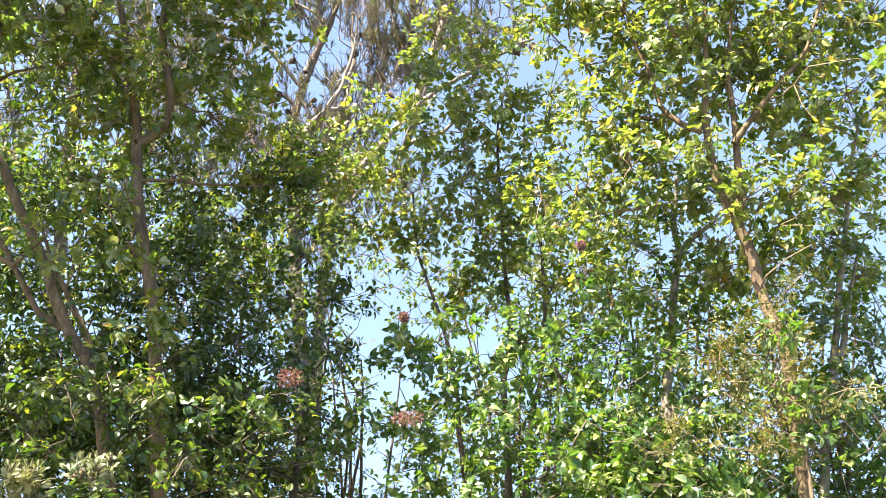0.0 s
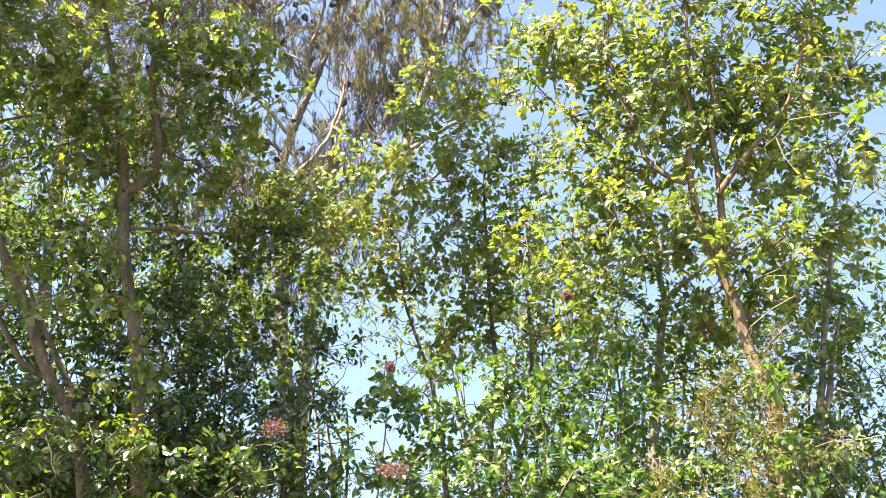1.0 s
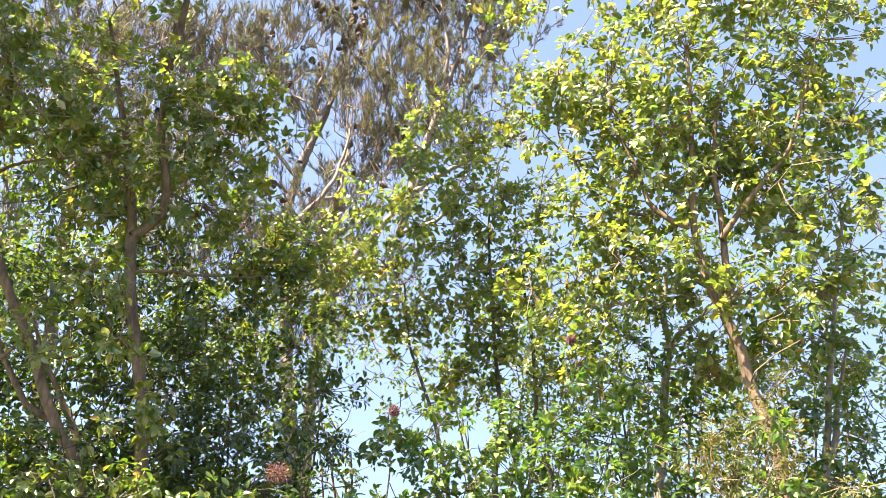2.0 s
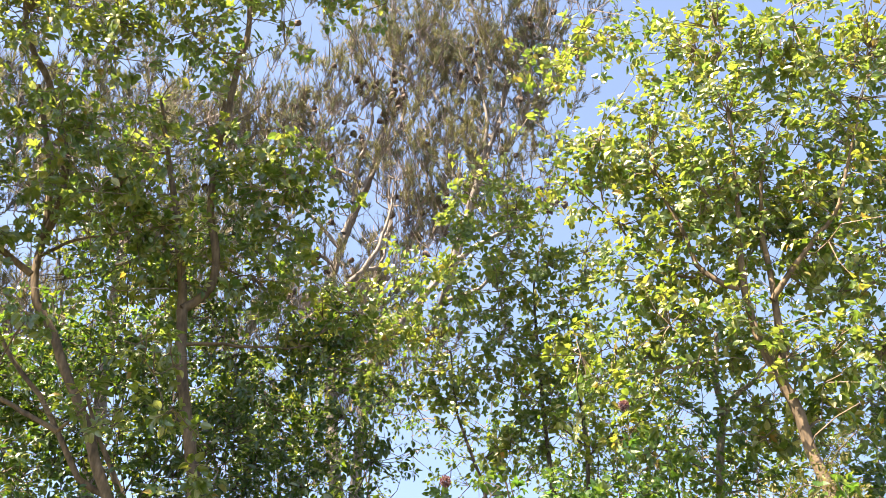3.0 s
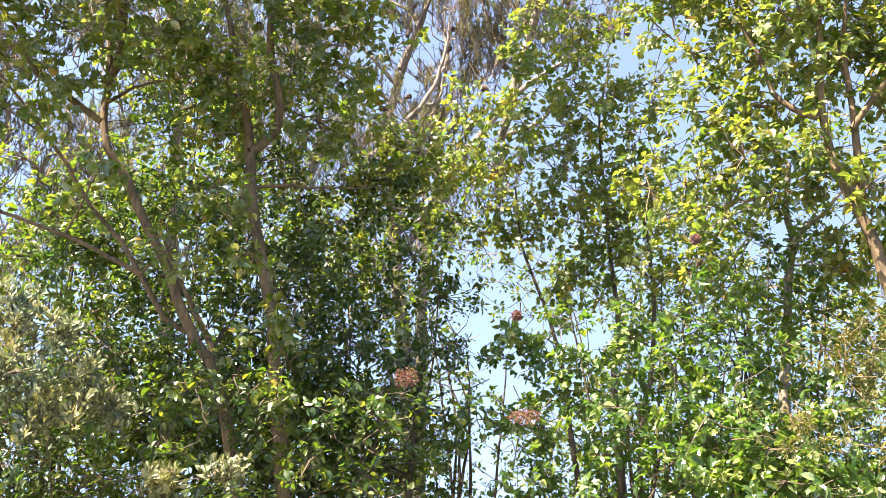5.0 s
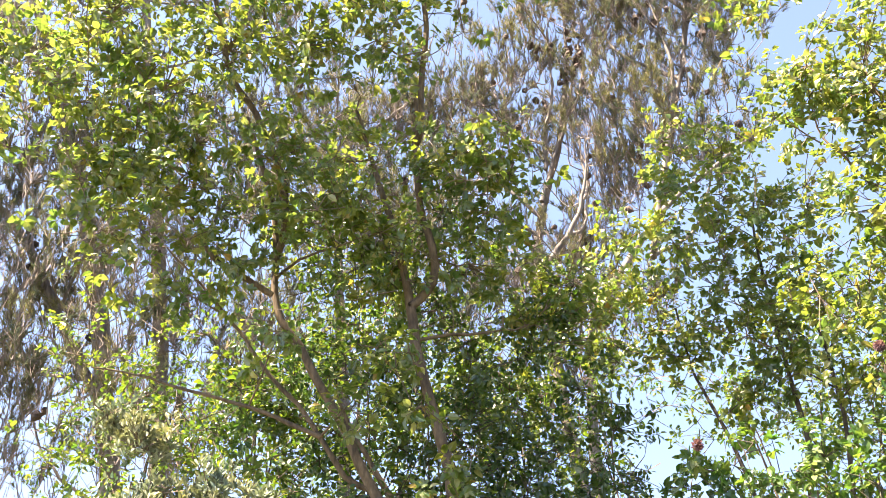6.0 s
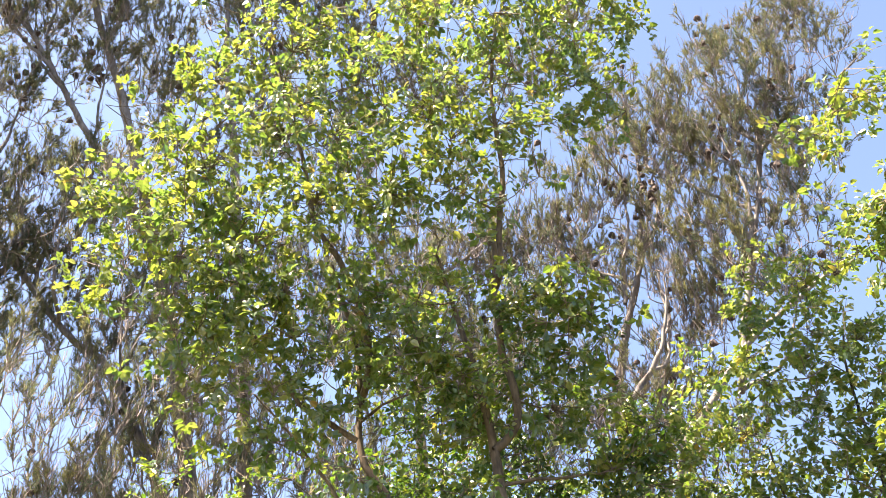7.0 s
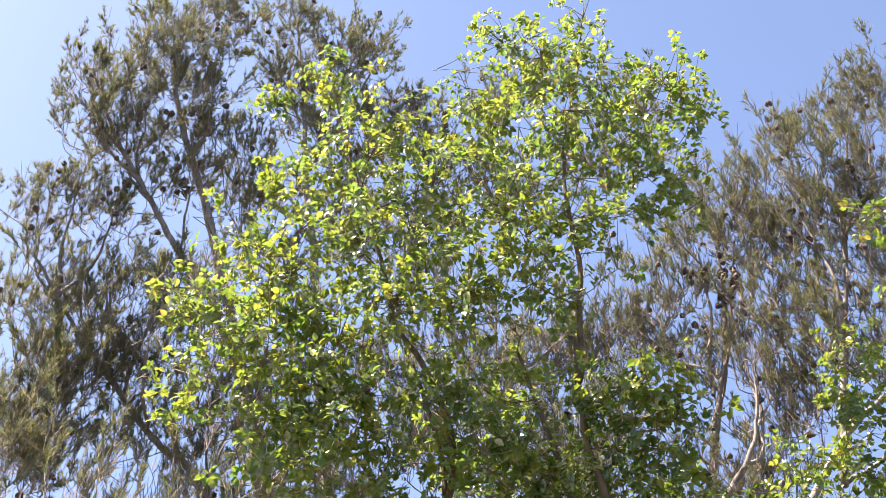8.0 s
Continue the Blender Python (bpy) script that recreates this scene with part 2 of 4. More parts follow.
class Skeleton:
    """The wood of one tree: stems that are given, limbs that reach for the lobes of the crown, and twigs."""

    def __init__(self, base, seed):
        self.base, self.rng = np.array(base, float), np.random.default_rng(seed)
        self.nodes, self.radii = np.zeros((0, 3)), np.zeros(0)
        self.limbs, self.twigs = [], []

    def keep(self, line, radii):
        self.nodes, self.radii = np.vstack([self.nodes, line]), np.r_[self.radii, radii]

    def stem(self, pts, r0, r1, name="limb", wobble=0.02):
        line = smooth_line(pts, 0.08, wobble, int(self.rng.integers(1e6)))
        radii = np.linspace(r0, r1, len(line)) ** 1.0
        self.limbs.append((name, line, radii))
        self.keep(line, radii)

    def nearest(self, place, drop=0.9):
        off = place - self.nodes
        far = np.linalg.norm(off, axis=1)
        cost = far + drop * np.maximum(0, 0.25 * far - off[:, 2])
        return int(cost.argmin())

    def reach(self, place, r=0.016, sag=0.12, name="branch"):
        i = self.nearest(place)
        a, b = self.nodes[i], np.asarray(place, float)
        far = np.linalg.norm(b - a)
        n = max(4, int(far / 0.12))
        mid = (a + b) / 2 + self.rng.normal(0, 0.09, 3) * far + np.array([0, 0, -sag * 0.5 + 0.02]) * far
        t = np.linspace(0, 1, n)[:, None]
        line = (1 - t) ** 2 * a + 2 * t * (1 - t) * mid + t**2 * b
        line[1:-1] += self.rng.normal(0, 0.012, (n - 2, 3))
        radii = np.linspace(min(self.radii[i] * 0.6, 0.6 * r + 0.004 * far), 0.004, n)
        self.limbs.append((name, line, radii))
        self.keep(line, radii)

    def tips(self, lobes, per, flat=0.85, power=2.0, shell=0.45):
        """Places of the leafy ends in the lobes, and the nodes they grow from."""
        out = []
        for x, y, z, r in lobes:
            n = max(6, int(per * (r / 0.4) ** power))
            way = unit(self.rng.standard_normal((n, 3)))
            far = r * self.rng.random(n) ** shell * (1 + 0.25 * self.rng.standard_normal(n))
            out.append(np.array([x, y, z]) + way * far[:, None] * (1, 1, flat))
        places = np.vstack(out)
        thin = np.flatnonzero(self.radii < 0.03)
        near = self.nodes[thin]
        roots = np.concatenate([np.argmin(((some[:, None] - near[None]) ** 2).sum(-1) + 0.4 * np.maximum(0, near[None, :, 2] - some[:, None, 2]) ** 2, 1) for some in np.array_split(places.astype(np.float32), len(places) // 200 + 1)])
        return places, near[roots], roots

    def twig(self, a, b, r0, r1=0.0016, n=3, rise=0.0):
        far = np.linalg.norm(b - a)
        mid = (a + b) / 2 + self.rng.normal(0, 0.1, 3) * far - np.array([0, 0, rise * far])
        t = np.linspace(0, 1, n)[:, None]
        self.twigs.append(((1 - t) ** 2 * a + 2 * t * (1 - t) * mid + t**2 * b, np.linspace(r0, r1, n)))


def plant_root(name, base, label, category, group=""):
    root = new(name)
    root.location = base
    root.empty_display_size = 0.3
    return tagged(root, label=label, category=category, group=group)


def build_wood(root, sk, bark, twig_mat, sides=9):
    base = np.array(root.location)
    big = [x for x in sk.limbs if x[0] != "twig"]
    small = [(line - base, radii) for name, line, radii in sk.limbs if name == "twig"]
    for i, (name, line, radii) in enumerate(big):
        v, t = tubes([(line - base, radii)], 5 if name == "branch" else sides, 0.05, i)
        part(name, raw_mesh(name, v, t, bark, True), root)
    v, t = tubes(small + [(line - base, radii) for line, radii in sk.twigs], 3)
    part("twig_mass", raw_mesh("twig_mass", v, t, twig_mat), root, kind="stuff")


def sprigs(rng, tips, froms, count, size, reach=0.16, spread=1.0, droop=0.2, lift=0.45):
    """Rosettes of leaves round the end of each twig, with a few leaves below: turn matrices and places."""
    n = len(tips)
    way = unit(unit(tips - froms) + 0.5 * rng.standard_normal((n, 3)) + (0, 0, 0.6))
    k = rng.random((n, count)) ** 0.6
    along = np.repeat(way[:, None], count, 1)
    place = tips[:, None] + along * ((k - 0.75) * reach)[..., None]
    around = unit(np.cross(along, rng.standard_normal((n, count, 3))))
    leafway = unit(around * spread + along * (0.1 + 0.5 * k[..., None]) + np.array([0, 0, -droop]) + 0.2 * rng.standard_normal((n, count, 3)))
    place = place + around * rng.uniform(0.008, 0.032, (n, count, 1))
    normal = np.array([0, 0, lift]) + 0.42 * rng.standard_normal((n, count, 3)) + 0.75 * along
    sizes = size * rng.uniform(0.6, 1.12, n * count) * np.repeat(rng.uniform(0.8, 1.15, n), count)
    return leaf_frames(leafway.reshape(-1, 3), normal.reshape(-1, 3), sizes), place.reshape(-1, 3), way


def build_leaves(root, rng, frames, places, shapes, material, singles=0, piece="leaf"):
    """The crown as one mesh, and the leaves nearest the open side as objects of their own."""
    base = np.array(root.location)
    kind = rng.integers(0, len(shapes), len(places))
    single = np.zeros(len(places), bool)
    if singles:
        single[np.argsort(places[:, 1] + 0.15 * rng.standard_normal(len(places)))[:singles]] = True
    vs, ts, at = [], [], 0
    for j, shape in enumerate(shapes):
        pick = (kind == j) & ~single
        v, t = laid(shape, frames[pick], places[pick] - base)
        vs.append(v), ts.append(t + at)
        at += len(v)
    crown = part("crown", raw_mesh("crown", np.concatenate(vs), np.concatenate(ts), material), root, kind="stuff")
    data = [raw_mesh(piece, v, t, material) for v, t in shapes] if singles else []
    for i in np.flatnonzero(single):
        ob = part(piece, data[kind[i]], crown)
        m = Matrix(frames[i].tolist()).to_4x4()
        m.translation = Vector((places[i] - base).tolist())
        ob.matrix_local = m


def broadleaf(name, base, stems, lobes, seed, label, category, group="", per=34, count=11, size=0.06, bark=maple_bark,
              twig_mat=twig_bark, material=maple_leaf, shapes=(OVATE, OVATE, ELLIPTIC, LOBED), singles=180, branch=0.016, lift=0.45, wide=1.6, tight=0.42, droop=0.2, spread=1.0, reach=0.11, twig=0.0045):
    """A tree or shrub: stems as (points, radius below, radius above), lobes as x, y, z, radius."""
    root, sk = plant_root(name, base, label, category, group), Skeleton(base, seed)
    lobes = [(x, y, z, wide * r) for x, y, z, r in lobes]
    for i, (pts, r0, r1) in enumerate(stems):
        sk.stem(pts, r0, r1, "trunk" if i == 0 else "limb")
    for x, y, z, r in sorted(lobes, key=lambda row: row[2]):
        sk.reach((x, y, z), branch)
        for _ in range(3):
            sk.reach(np.array((x, y, z)) + sk.rng.normal(0, 0.6 * r, 3), branch * 0.4, 0.12, "twig")
    tips, froms, _ = sk.tips(lobes, per, shell=tight)
    for a, b in zip(froms, tips):
        sk.twig(a, b, twig, 0.4 * twig)
    frames, places, way = sprigs(sk.rng, tips, froms, count, size, reach, spread, droop, lift)
    build_wood(root, sk, bark, twig_mat)
    build_leaves(root, sk.rng, frames, places, shapes, material, singles)
    return root


def needle_tufts(rng, tips, way, count, length):
    """Thin needles round the ends of pine shoots."""
    n = len(tips)
    k = rng.random((n, count, 1))
    along = np.repeat(way[:, None], count, 1)
    around = unit(np.cross(along, rng.standard_normal((n, count, 3))))
    start = tips[:, None] + along * (k - 0.8) * 0.11
    lean = unit(along * rng.uniform(0.8, 2.2, (n, count, 1)) + around)
    tip = start + lean * length * rng.uniform(0.7, 1.15, (n, count, 1))
    wide = unit(np.cross(lean, rng.standard_normal((n, count, 3)))) * 0.0042
    v = np.stack([start - wide, start + wide, tip], 2).reshape(-1, 3)
    return v, np.arange(len(v)).reshape(-1, 3)


def cone_mesh():
    """A closed pine cone of about 8 cm, egg-shaped with rows of scales."""
    v, rows, around = [], 7, 8
    for i in range(rows):
        u = i / (rows - 1)
        r = 0.040 * math.sin(math.pi * (0.12 + 0.88 * u) ** 0.72) + 0.002
        for k in range(around):
            a = 2 * math.pi * (k + 0.5 * (i % 2)) / around
            s = r * (1.12 if (k + i) % 2 else 0.9)
            v.append((s * math.cos(a), s * math.sin(a), -0.105 * u))
    t = []
    for i in range(rows - 1):
        for k in range(around):
            a, b = i * around + k, i * around + (k + 1) % around
            t += [(a, a + around, b), (b, a + around, b + around)]
    return raw_mesh("pine_cone", v, t, cone_skin)


CONE = cone_mesh()


def wood_near(sk, place):
    return sk.nodes[sk.nearest(place)]


def pine(base, stems, lobes, seed, label, plumes=24, count=22, cones=60, dead=60, clusters=(), rising=10, group="pines behind the trees"):
    """An open pine: stems, rising branches, tufted shoots, bare grey twigs and cones."""
    root, sk = plant_root("pine_tree", base, label, "pine tree", group), Skeleton(base, seed)
    lobes = [(x, y, z, 1.3 * r) for x, y, z, r in lobes]
    rng = sk.rng
    for i, (pts, r0, r1) in enumerate(stems):
        sk.stem(pts, r0, r1, "trunk" if i == 0 else "limb", 0.05)
    for x, y, z, r in sorted(lobes, key=lambda row: row[2]):
        sk.reach((x, y, z), 0.022, 0.5)
        for _ in range(2):
            sk.reach(np.array((x, y, z)) + rng.normal(0, 0.4 * r, 3) * (1, 1, 0.3) + (0, 0, 0.6 * r), 0.014, 0.5)
        for _ in range(4):
            sk.reach(np.array((x, y, z)) + rng.normal(0, 0.5 * r, 3) - (0, 0, 0.2 * r), 0.012, 0.4, "twig")
    main = sk.nodes[sk.radii > 0.025]
    for i in rng.permutation(len(lobes))[:rising]:
        x, y, z, r = lobes[i]
        goal = np.array((x, y, z + 0.7 * r)) + rng.normal(0, 0.15, 3)
        start = main[np.argmin(np.linalg.norm(main - (goal - (0, 0, rng.uniform(1.4, 2.4))), axis=1))]
        if goal[2] - start[2] < 1.1 * np.hypot(*(goal - start)[:2]):
            continue
        knee = (start + goal) / 2 + (goal - start) * (0.16, 0.16, -0.16) + rng.normal(0, 0.08, 3)
        line = smooth_line([start, knee, goal], 0.12, 0.05, int(rng.integers(1e6)))
        sk.limbs.append(("branch", line, np.linspace(rng.uniform(0.022, 0.036), 0.006, len(line))))
        sk.keep(line, np.linspace(0.024, 0.006, len(line)))
    tips, froms = [], []
    low, top = min(row[2] for row in lobes), max(row[2] for row in lobes)
    for x, y, z, r in lobes:
        for _ in range(max(4, int(plumes * (0.55 + 0.75 * (z - low) / (top - low)) * (r / 0.5) ** 1.6))):
            off = rng.normal(0, 0.43 * r, 3) * (1, 1, 0.75)
            start = np.array((x, y, z)) + off - (0, 0, 0.4 * r)
            lean = unit(0.3 * rng.standard_normal(3) + (0, 0, 1.0) + 0.3 * off / r)
            line = np.array([start + lean * r * u * rng.uniform(0.9, 1.15) / 3 + 0.02 * rng.standard_normal(3) for u in range(4)])
            sway = smooth_line(np.vstack([wood_near(sk, start), line]), 0.2)
            sk.limbs.append(("twig", sway, np.linspace(rng.uniform(0.005, 0.01), 0.003, len(sway))))
            n = int(np.linalg.norm(line[-1] - line[0]) / 0.05) + 1
            u = rng.uniform(0.1, 1.0, n) ** 0.6
            on = np.stack([np.interp(u, np.linspace(0, 1, 4), line[:, k]) for k in range(3)], -1)
            shoot = unit(lean * 0.9 + 0.6 * rng.standard_normal((n, 3)))
            tips.append(on + shoot * rng.uniform(0.04, 0.24, (n, 1)) * (1.15 - 0.6 * u)[:, None] + lean * 0.05)
            froms.append(on)
            sk.keep(line, np.full(4, 0.006))
    tips, froms = np.vstack(tips), np.vstack(froms)
    for a, b in zip(froms, tips):
        sk.twig(a, b, 0.004, 0.0025, 2)
    thin = np.flatnonzero(sk.radii < 0.03)
    bare_from = sk.nodes[rng.choice(thin, int(dead * len(lobes)))]
    bare = bare_from + unit(0.3 * rng.standard_normal(bare_from.shape) + (0, 0, 1.0)) * rng.uniform(0.12, 0.4, (len(bare_from), 1))
    for a, b in zip(bare_from, bare):
        sk.twig(a, b, 0.005, 0.0025, 3, 0.08)
    way = unit(1.3 * unit(tips - froms) + 0.3 * rng.standard_normal((len(tips), 3)) + (0, 0, 0.7))
    build_wood(root, sk, pine_bark, pine_twig, 8)
    v, t = needle_tufts(rng, tips, way, count, 0.08)
    part("needles", raw_mesh("needles", v - np.array(base), t, needle), root, kind="stuff")
    spots = [bare[i] for i in rng.choice(len(bare), min(cones, len(bare)), replace=False)]
    for x, y, z, r, n in clusters:
        near = np.argsort(np.linalg.norm(bare - (x, y, z), axis=1) + rng.uniform(0, r, len(bare)))[:n]
        spots += [bare[i] for i in near]
    for spot in spots:
        ob = part("pine_cone", CONE, root)
        ob.matrix_local = Matrix.Translation(Vector((spot - np.array(base)).tolist())) @ pose(0, 0, 0, rng.uniform(-70, 70), rng.uniform(-70, 70), rng.uniform(0, 360)) @ Matrix.Scale(rng.uniform(0.9, 1.25), 4)
    return root


# ---- ground ----
def build_ground():
    n, reach = 80, 900.0
    u = np.linspace(-1, 1, n)
    s = np.sign(u) * np.abs(u) ** 3 * reach
    x, y = np.meshgrid(s, s, indexing="ij")
    z = 0.05 * np.sin(x * 0.7 + 1) * np.cos(y * 0.9) * np.exp(-((np.hypot(x, y) / 40) ** 2)) - 0.05
    v = np.stack([x, y, z], -1).reshape(-1, 3)
    i, k = np.meshgrid(np.arange(n - 1), np.arange(n - 1), indexing="ij")
    a = (i * n + k).ravel()
    t = np.concatenate([np.stack([a, a + n, a + n + 1], -1), np.stack([a, a + n + 1, a + 1], -1)])
    tagged(new("ground", raw_mesh("ground", v, t, soil, True)), label="dry brown earth under the trees", category="ground", kind="structure")


build_ground()


def scatter_lobes(seed, n, yaw, far, height, radius):
    """Lobes spread along a stretch of the curved row of trees: bearing to the left of +y in degrees, distance, height."""
    rng = np.random.default_rng(seed)
    a, d = np.radians(rng.uniform(*yaw, n)), rng.uniform(*far, n)
    z, r = rng.uniform(*height, n), rng.uniform(*radius, n)
    return [tuple(float(v) for v in row) for row in np.column_stack([-np.sin(a) * d, np.cos(a) * d, z, r])]


def flower_head(parent, place, wide, high, seed, label):
    """A loose panicle of small petals on a short stalk."""
    rng, base = np.random.default_rng(seed), np.array(parent.location)
    n = 330
    way = unit(rng.standard_normal((n, 3)))
    places = np.array(place) - base + way * rng.random((n, 1)) ** 0.5 * (wide, wide * 0.7, high)
    frames = leaf_frames(way + 0.4 * rng.standard_normal((n, 3)), rng.standard_normal((n, 3)), rng.uniform(0.011, 0.02, n))
    v, t = laid(OVAL, frames, places)
    part("flower_head", raw_mesh("flower_head", v, t, petal), parent, label)


# ---- where the crowns' lobes (x, y, z, radius) and the stems stand ----
LOBES_A2 = [
    (-1.8, 5.1, 2.26, 0.08), (-1.99, 5.13, 3.1, 0.09), (-1.9, 5.31, 2.66, 0.16), (-2.22, 5.19, 3.51, 0.17),
    (-1.77, 5.67, 9.23, 0.27), (-2.5, 5.32, 9.23, 0.27), (-2.12, 5.36, 8.66, 0.34), (-1.66, 5.7, 8.39, 0.34),
    (-1.03, 5.83, 8.22, 0.28), (-0.86, 5.95, 7.98, 0.19), (-2.6, 5.16, 7.94, 0.37), (-2.02, 5.29, 7.65, 0.41),
    (-1.53, 5.74, 7.56, 0.42), (-1.32, 5.88, 7.14, 0.31), (-2.47, 5.01, 6.66, 0.42), (-2.02, 5.39, 6.7, 0.39),
    (-2.74, 4.88, 5.87, 0.35), (-2.35, 5.27, 6.09, 0.32), (-1.75, 5.58, 5.1, 0.32), (-1.48, 5.75, 4.97, 0.19),
    (-1.97, 5.6, 5.06, 0.32), (-1.68, 5.79, 4.7, 0.3), (-2.61, 5.79, 4.35, 0.3), (-1.95, 6.13, 4.46, 0.35),
    (-2.88, 5.78, 5.4, 0.33), (-1.49, 6.65, 4.32, 0.34), (-1.4, 6.67, 4.08, 0.27),
    (-1.82, 5.55, 2.3, 0.09), (-1.88, 5.5, 2.7, 0.09), (-1.78, 5.5, 1.95, 0.1),
]
LOBES_A1 = [
    (-2.9, 4.87, 3.62, 0.17), (-2.5, 5.07, 3.16, 0.15), (-4.04, 4.52, 8.62, 0.26), (-4.4, 4.2, 8.19, 0.19),
    (-3.83, 4.43, 7.31, 0.38), (-3.44, 4.83, 7.75, 0.37), (-3.1, 4.92, 7.18, 0.4), (-4.22, 4.1, 7.01, 0.2),
    (-3.53, 4.52, 6.43, 0.42), (-4.33, 3.99, 6.36, 0.23), (-3.95, 4.2, 6.08, 0.36), (-4.57, 3.75, 5.73, 0.22),
    (-4.28, 3.9, 5.58, 0.33), (-4.53, 3.94, 5.04, 0.24), (-3.97, 4.05, 5.18, 0.35), (-3.68, 4.29, 5.46, 0.36),
    (-3.23, 4.6, 5.76, 0.37), (-3.38, 4.5, 4.96, 0.33), (-3.9, 4.25, 4.66, 0.35), (-3.79, 4.39, 4.8, 0.35),
    (-3.32, 4.74, 4.54, 0.3), (-3.88, 4.45, 4.31, 0.24), (-3.62, 4.78, 4.02, 0.24), (-2.97, 5.18, 4.66, 0.31),
    (-3.28, 4.88, 4.22, 0.24), (-2.62, 5.1, 4.65, 0.3), (-2.35, 5.3, 4.45, 0.28), (-2.9, 4.98, 5.05, 0.3),
]
LOBES_C = [
    (1.54, 5.49, 3.94, 0.13), (1.74, 5.54, 3.57, 0.15), (0.62, 6.08, 5.41, 0.31), (0.97, 5.93, 5.17, 0.37),
    (1.34, 5.85, 5.36, 0.4), (1.36, 5.75, 4.7, 0.33), (1.87, 5.91, 5.16, 0.4), (1.89, 6.01, 4.66, 0.35),
    (2.2, 5.91, 4.83, 0.35), (2.42, 5.82, 4.34, 0.34), (2.46, 5.8, 5.32, 0.27), (2.68, 5.81, 5.04, 0.32),
    (1.01, 5.92, 4.3, 0.29), (1.22, 5.88, 3.94, 0.32), (0.81, 6.05, 3.84, 0.32), (1.7, 6.28, 3.93, 0.21),
    (2.12, 5.83, 3.68, 0.28), (2.56, 5.97, 3.82, 0.26), (2.08, 6.05, 3.31, 0.25), (1.8, 6.25, 3.33, 0.21),
    (1.5, 5.83, 6.22, 0.43), (2.12, 5.74, 6.09, 0.47), (2.71, 5.59, 6.03, 0.43), (0.39, 6.01, 6.26, 0.19),
    (0.78, 6.07, 6.54, 0.25),
]
LOBES_B = [
    (-0.23, 7.31, 5.96, 0.24), (-0.37, 7.2, 5.38, 0.28), (0.08, 7.31, 5.61, 0.23), (0.42, 7.2, 5.1, 0.3),
    (-0.02, 7.21, 4.95, 0.37), (-0.47, 7.3, 4.93, 0.3), (0.66, 7.18, 4.93, 0.22), (-0.65, 7.28, 4.39, 0.27),
    (-0.16, 7.21, 4.37, 0.29), (0.31, 7.1, 4.43, 0.33), (0.58, 6.98, 4.04, 0.32), (0.03, 7.21, 3.92, 0.31),
    (-0.4, 7.4, 3.87, 0.24), (0.39, 7.1, 3.55, 0.27), (-0.01, 7.41, 3.44, 0.26), (0.81, 6.86, 3.49, 0.27),
    (-0.94, 7.45, 5.0, 0.23), (-1.01, 7.44, 4.46, 0.25), (-1.24, 7.41, 4.13, 0.29), (-0.65, 7.48, 3.95, 0.22),
]
LOBES_F = [
    (1.68, 4.98, 2.62, 0.09), (1.75, 4.95, 2.26, 0.11), (1.83, 4.97, 2.06, 0.12), (-0.93, 6.34, 2.02, 0.14),
    (-0.34, 6.29, 1.91, 0.16), (-0.29, 6.4, 2.69, 0.24), (-0.48, 6.29, 2.79, 0.16), (0.03, 6.31, 2.53, 0.26),
    (0.35, 6.5, 2.8, 0.25), (0.65, 6.37, 2.55, 0.26), (0.9, 6.44, 2.88, 0.25), (1.08, 6.21, 2.45, 0.26),
    (1.4, 6.25, 2.69, 0.2), (0.21, 6.2, 2.22, 0.23), (0.69, 6.17, 2.18, 0.23), (1.11, 6.1, 2.12, 0.23),
    (1.55, 6.11, 2.23, 0.26), (-0.28, 6.3, 2.18, 0.2), (1.87, 6.12, 2.49, 0.2), (-0.58, 6.28, 2.21, 0.16),
    (0.11, 6.2, 1.88, 0.23), (0.62, 6.07, 1.81, 0.23), (1.17, 6.09, 1.85, 0.23), (1.7, 6.07, 1.9, 0.23),
    (-0.49, 6.29, 1.76, 0.16), (2.28, 6.09, 2.38, 0.24), (1.09, 6.51, 3.22, 0.21),
]
LOBES_E = [
    (-1.42, 6.77, 4.19, 0.27), (-1.27, 6.9, 4.44, 0.21), (-1.66, 6.71, 3.93, 0.27), (-2.01, 6.72, 3.79, 0.27),
    (-1.29, 6.79, 3.54, 0.27), (-1.77, 6.79, 3.44, 0.27), (-1.49, 6.65, 3.06, 0.28), (-1.07, 6.93, 3.22, 0.22),
    (-1.97, 6.52, 3.02, 0.26), (-1.76, 6.48, 2.69, 0.27), (-1.3, 6.69, 2.69, 0.26), (-1.09, 6.93, 2.77, 0.2),
    (-1.49, 6.55, 2.3, 0.25), (-1.12, 6.72, 2.33, 0.21), (-1.91, 6.44, 2.28, 0.25), (-2.46, 6.47, 3.01, 0.22),
    (-2.46, 6.25, 2.4, 0.27), (-2.69, 6.05, 2.15, 0.27), (-2.15, 6.36, 2.5, 0.25), (-2.99, 5.9, 2.27, 0.25),
    (-3.11, 6.18, 3.1, 0.22), (-2.89, 6.07, 2.6, 0.21), (-3.26, 5.99, 2.66, 0.21),
    (-3.0, 6.1, 4.5, 0.24), (-2.6, 6.2, 4.8, 0.24), (-2.2, 6.3, 4.9, 0.22), (-1.8, 6.5, 4.7, 0.22),
    (-2.4, 6.2, 4.3, 0.24), (-3.3, 5.9, 4.9, 0.24),
]
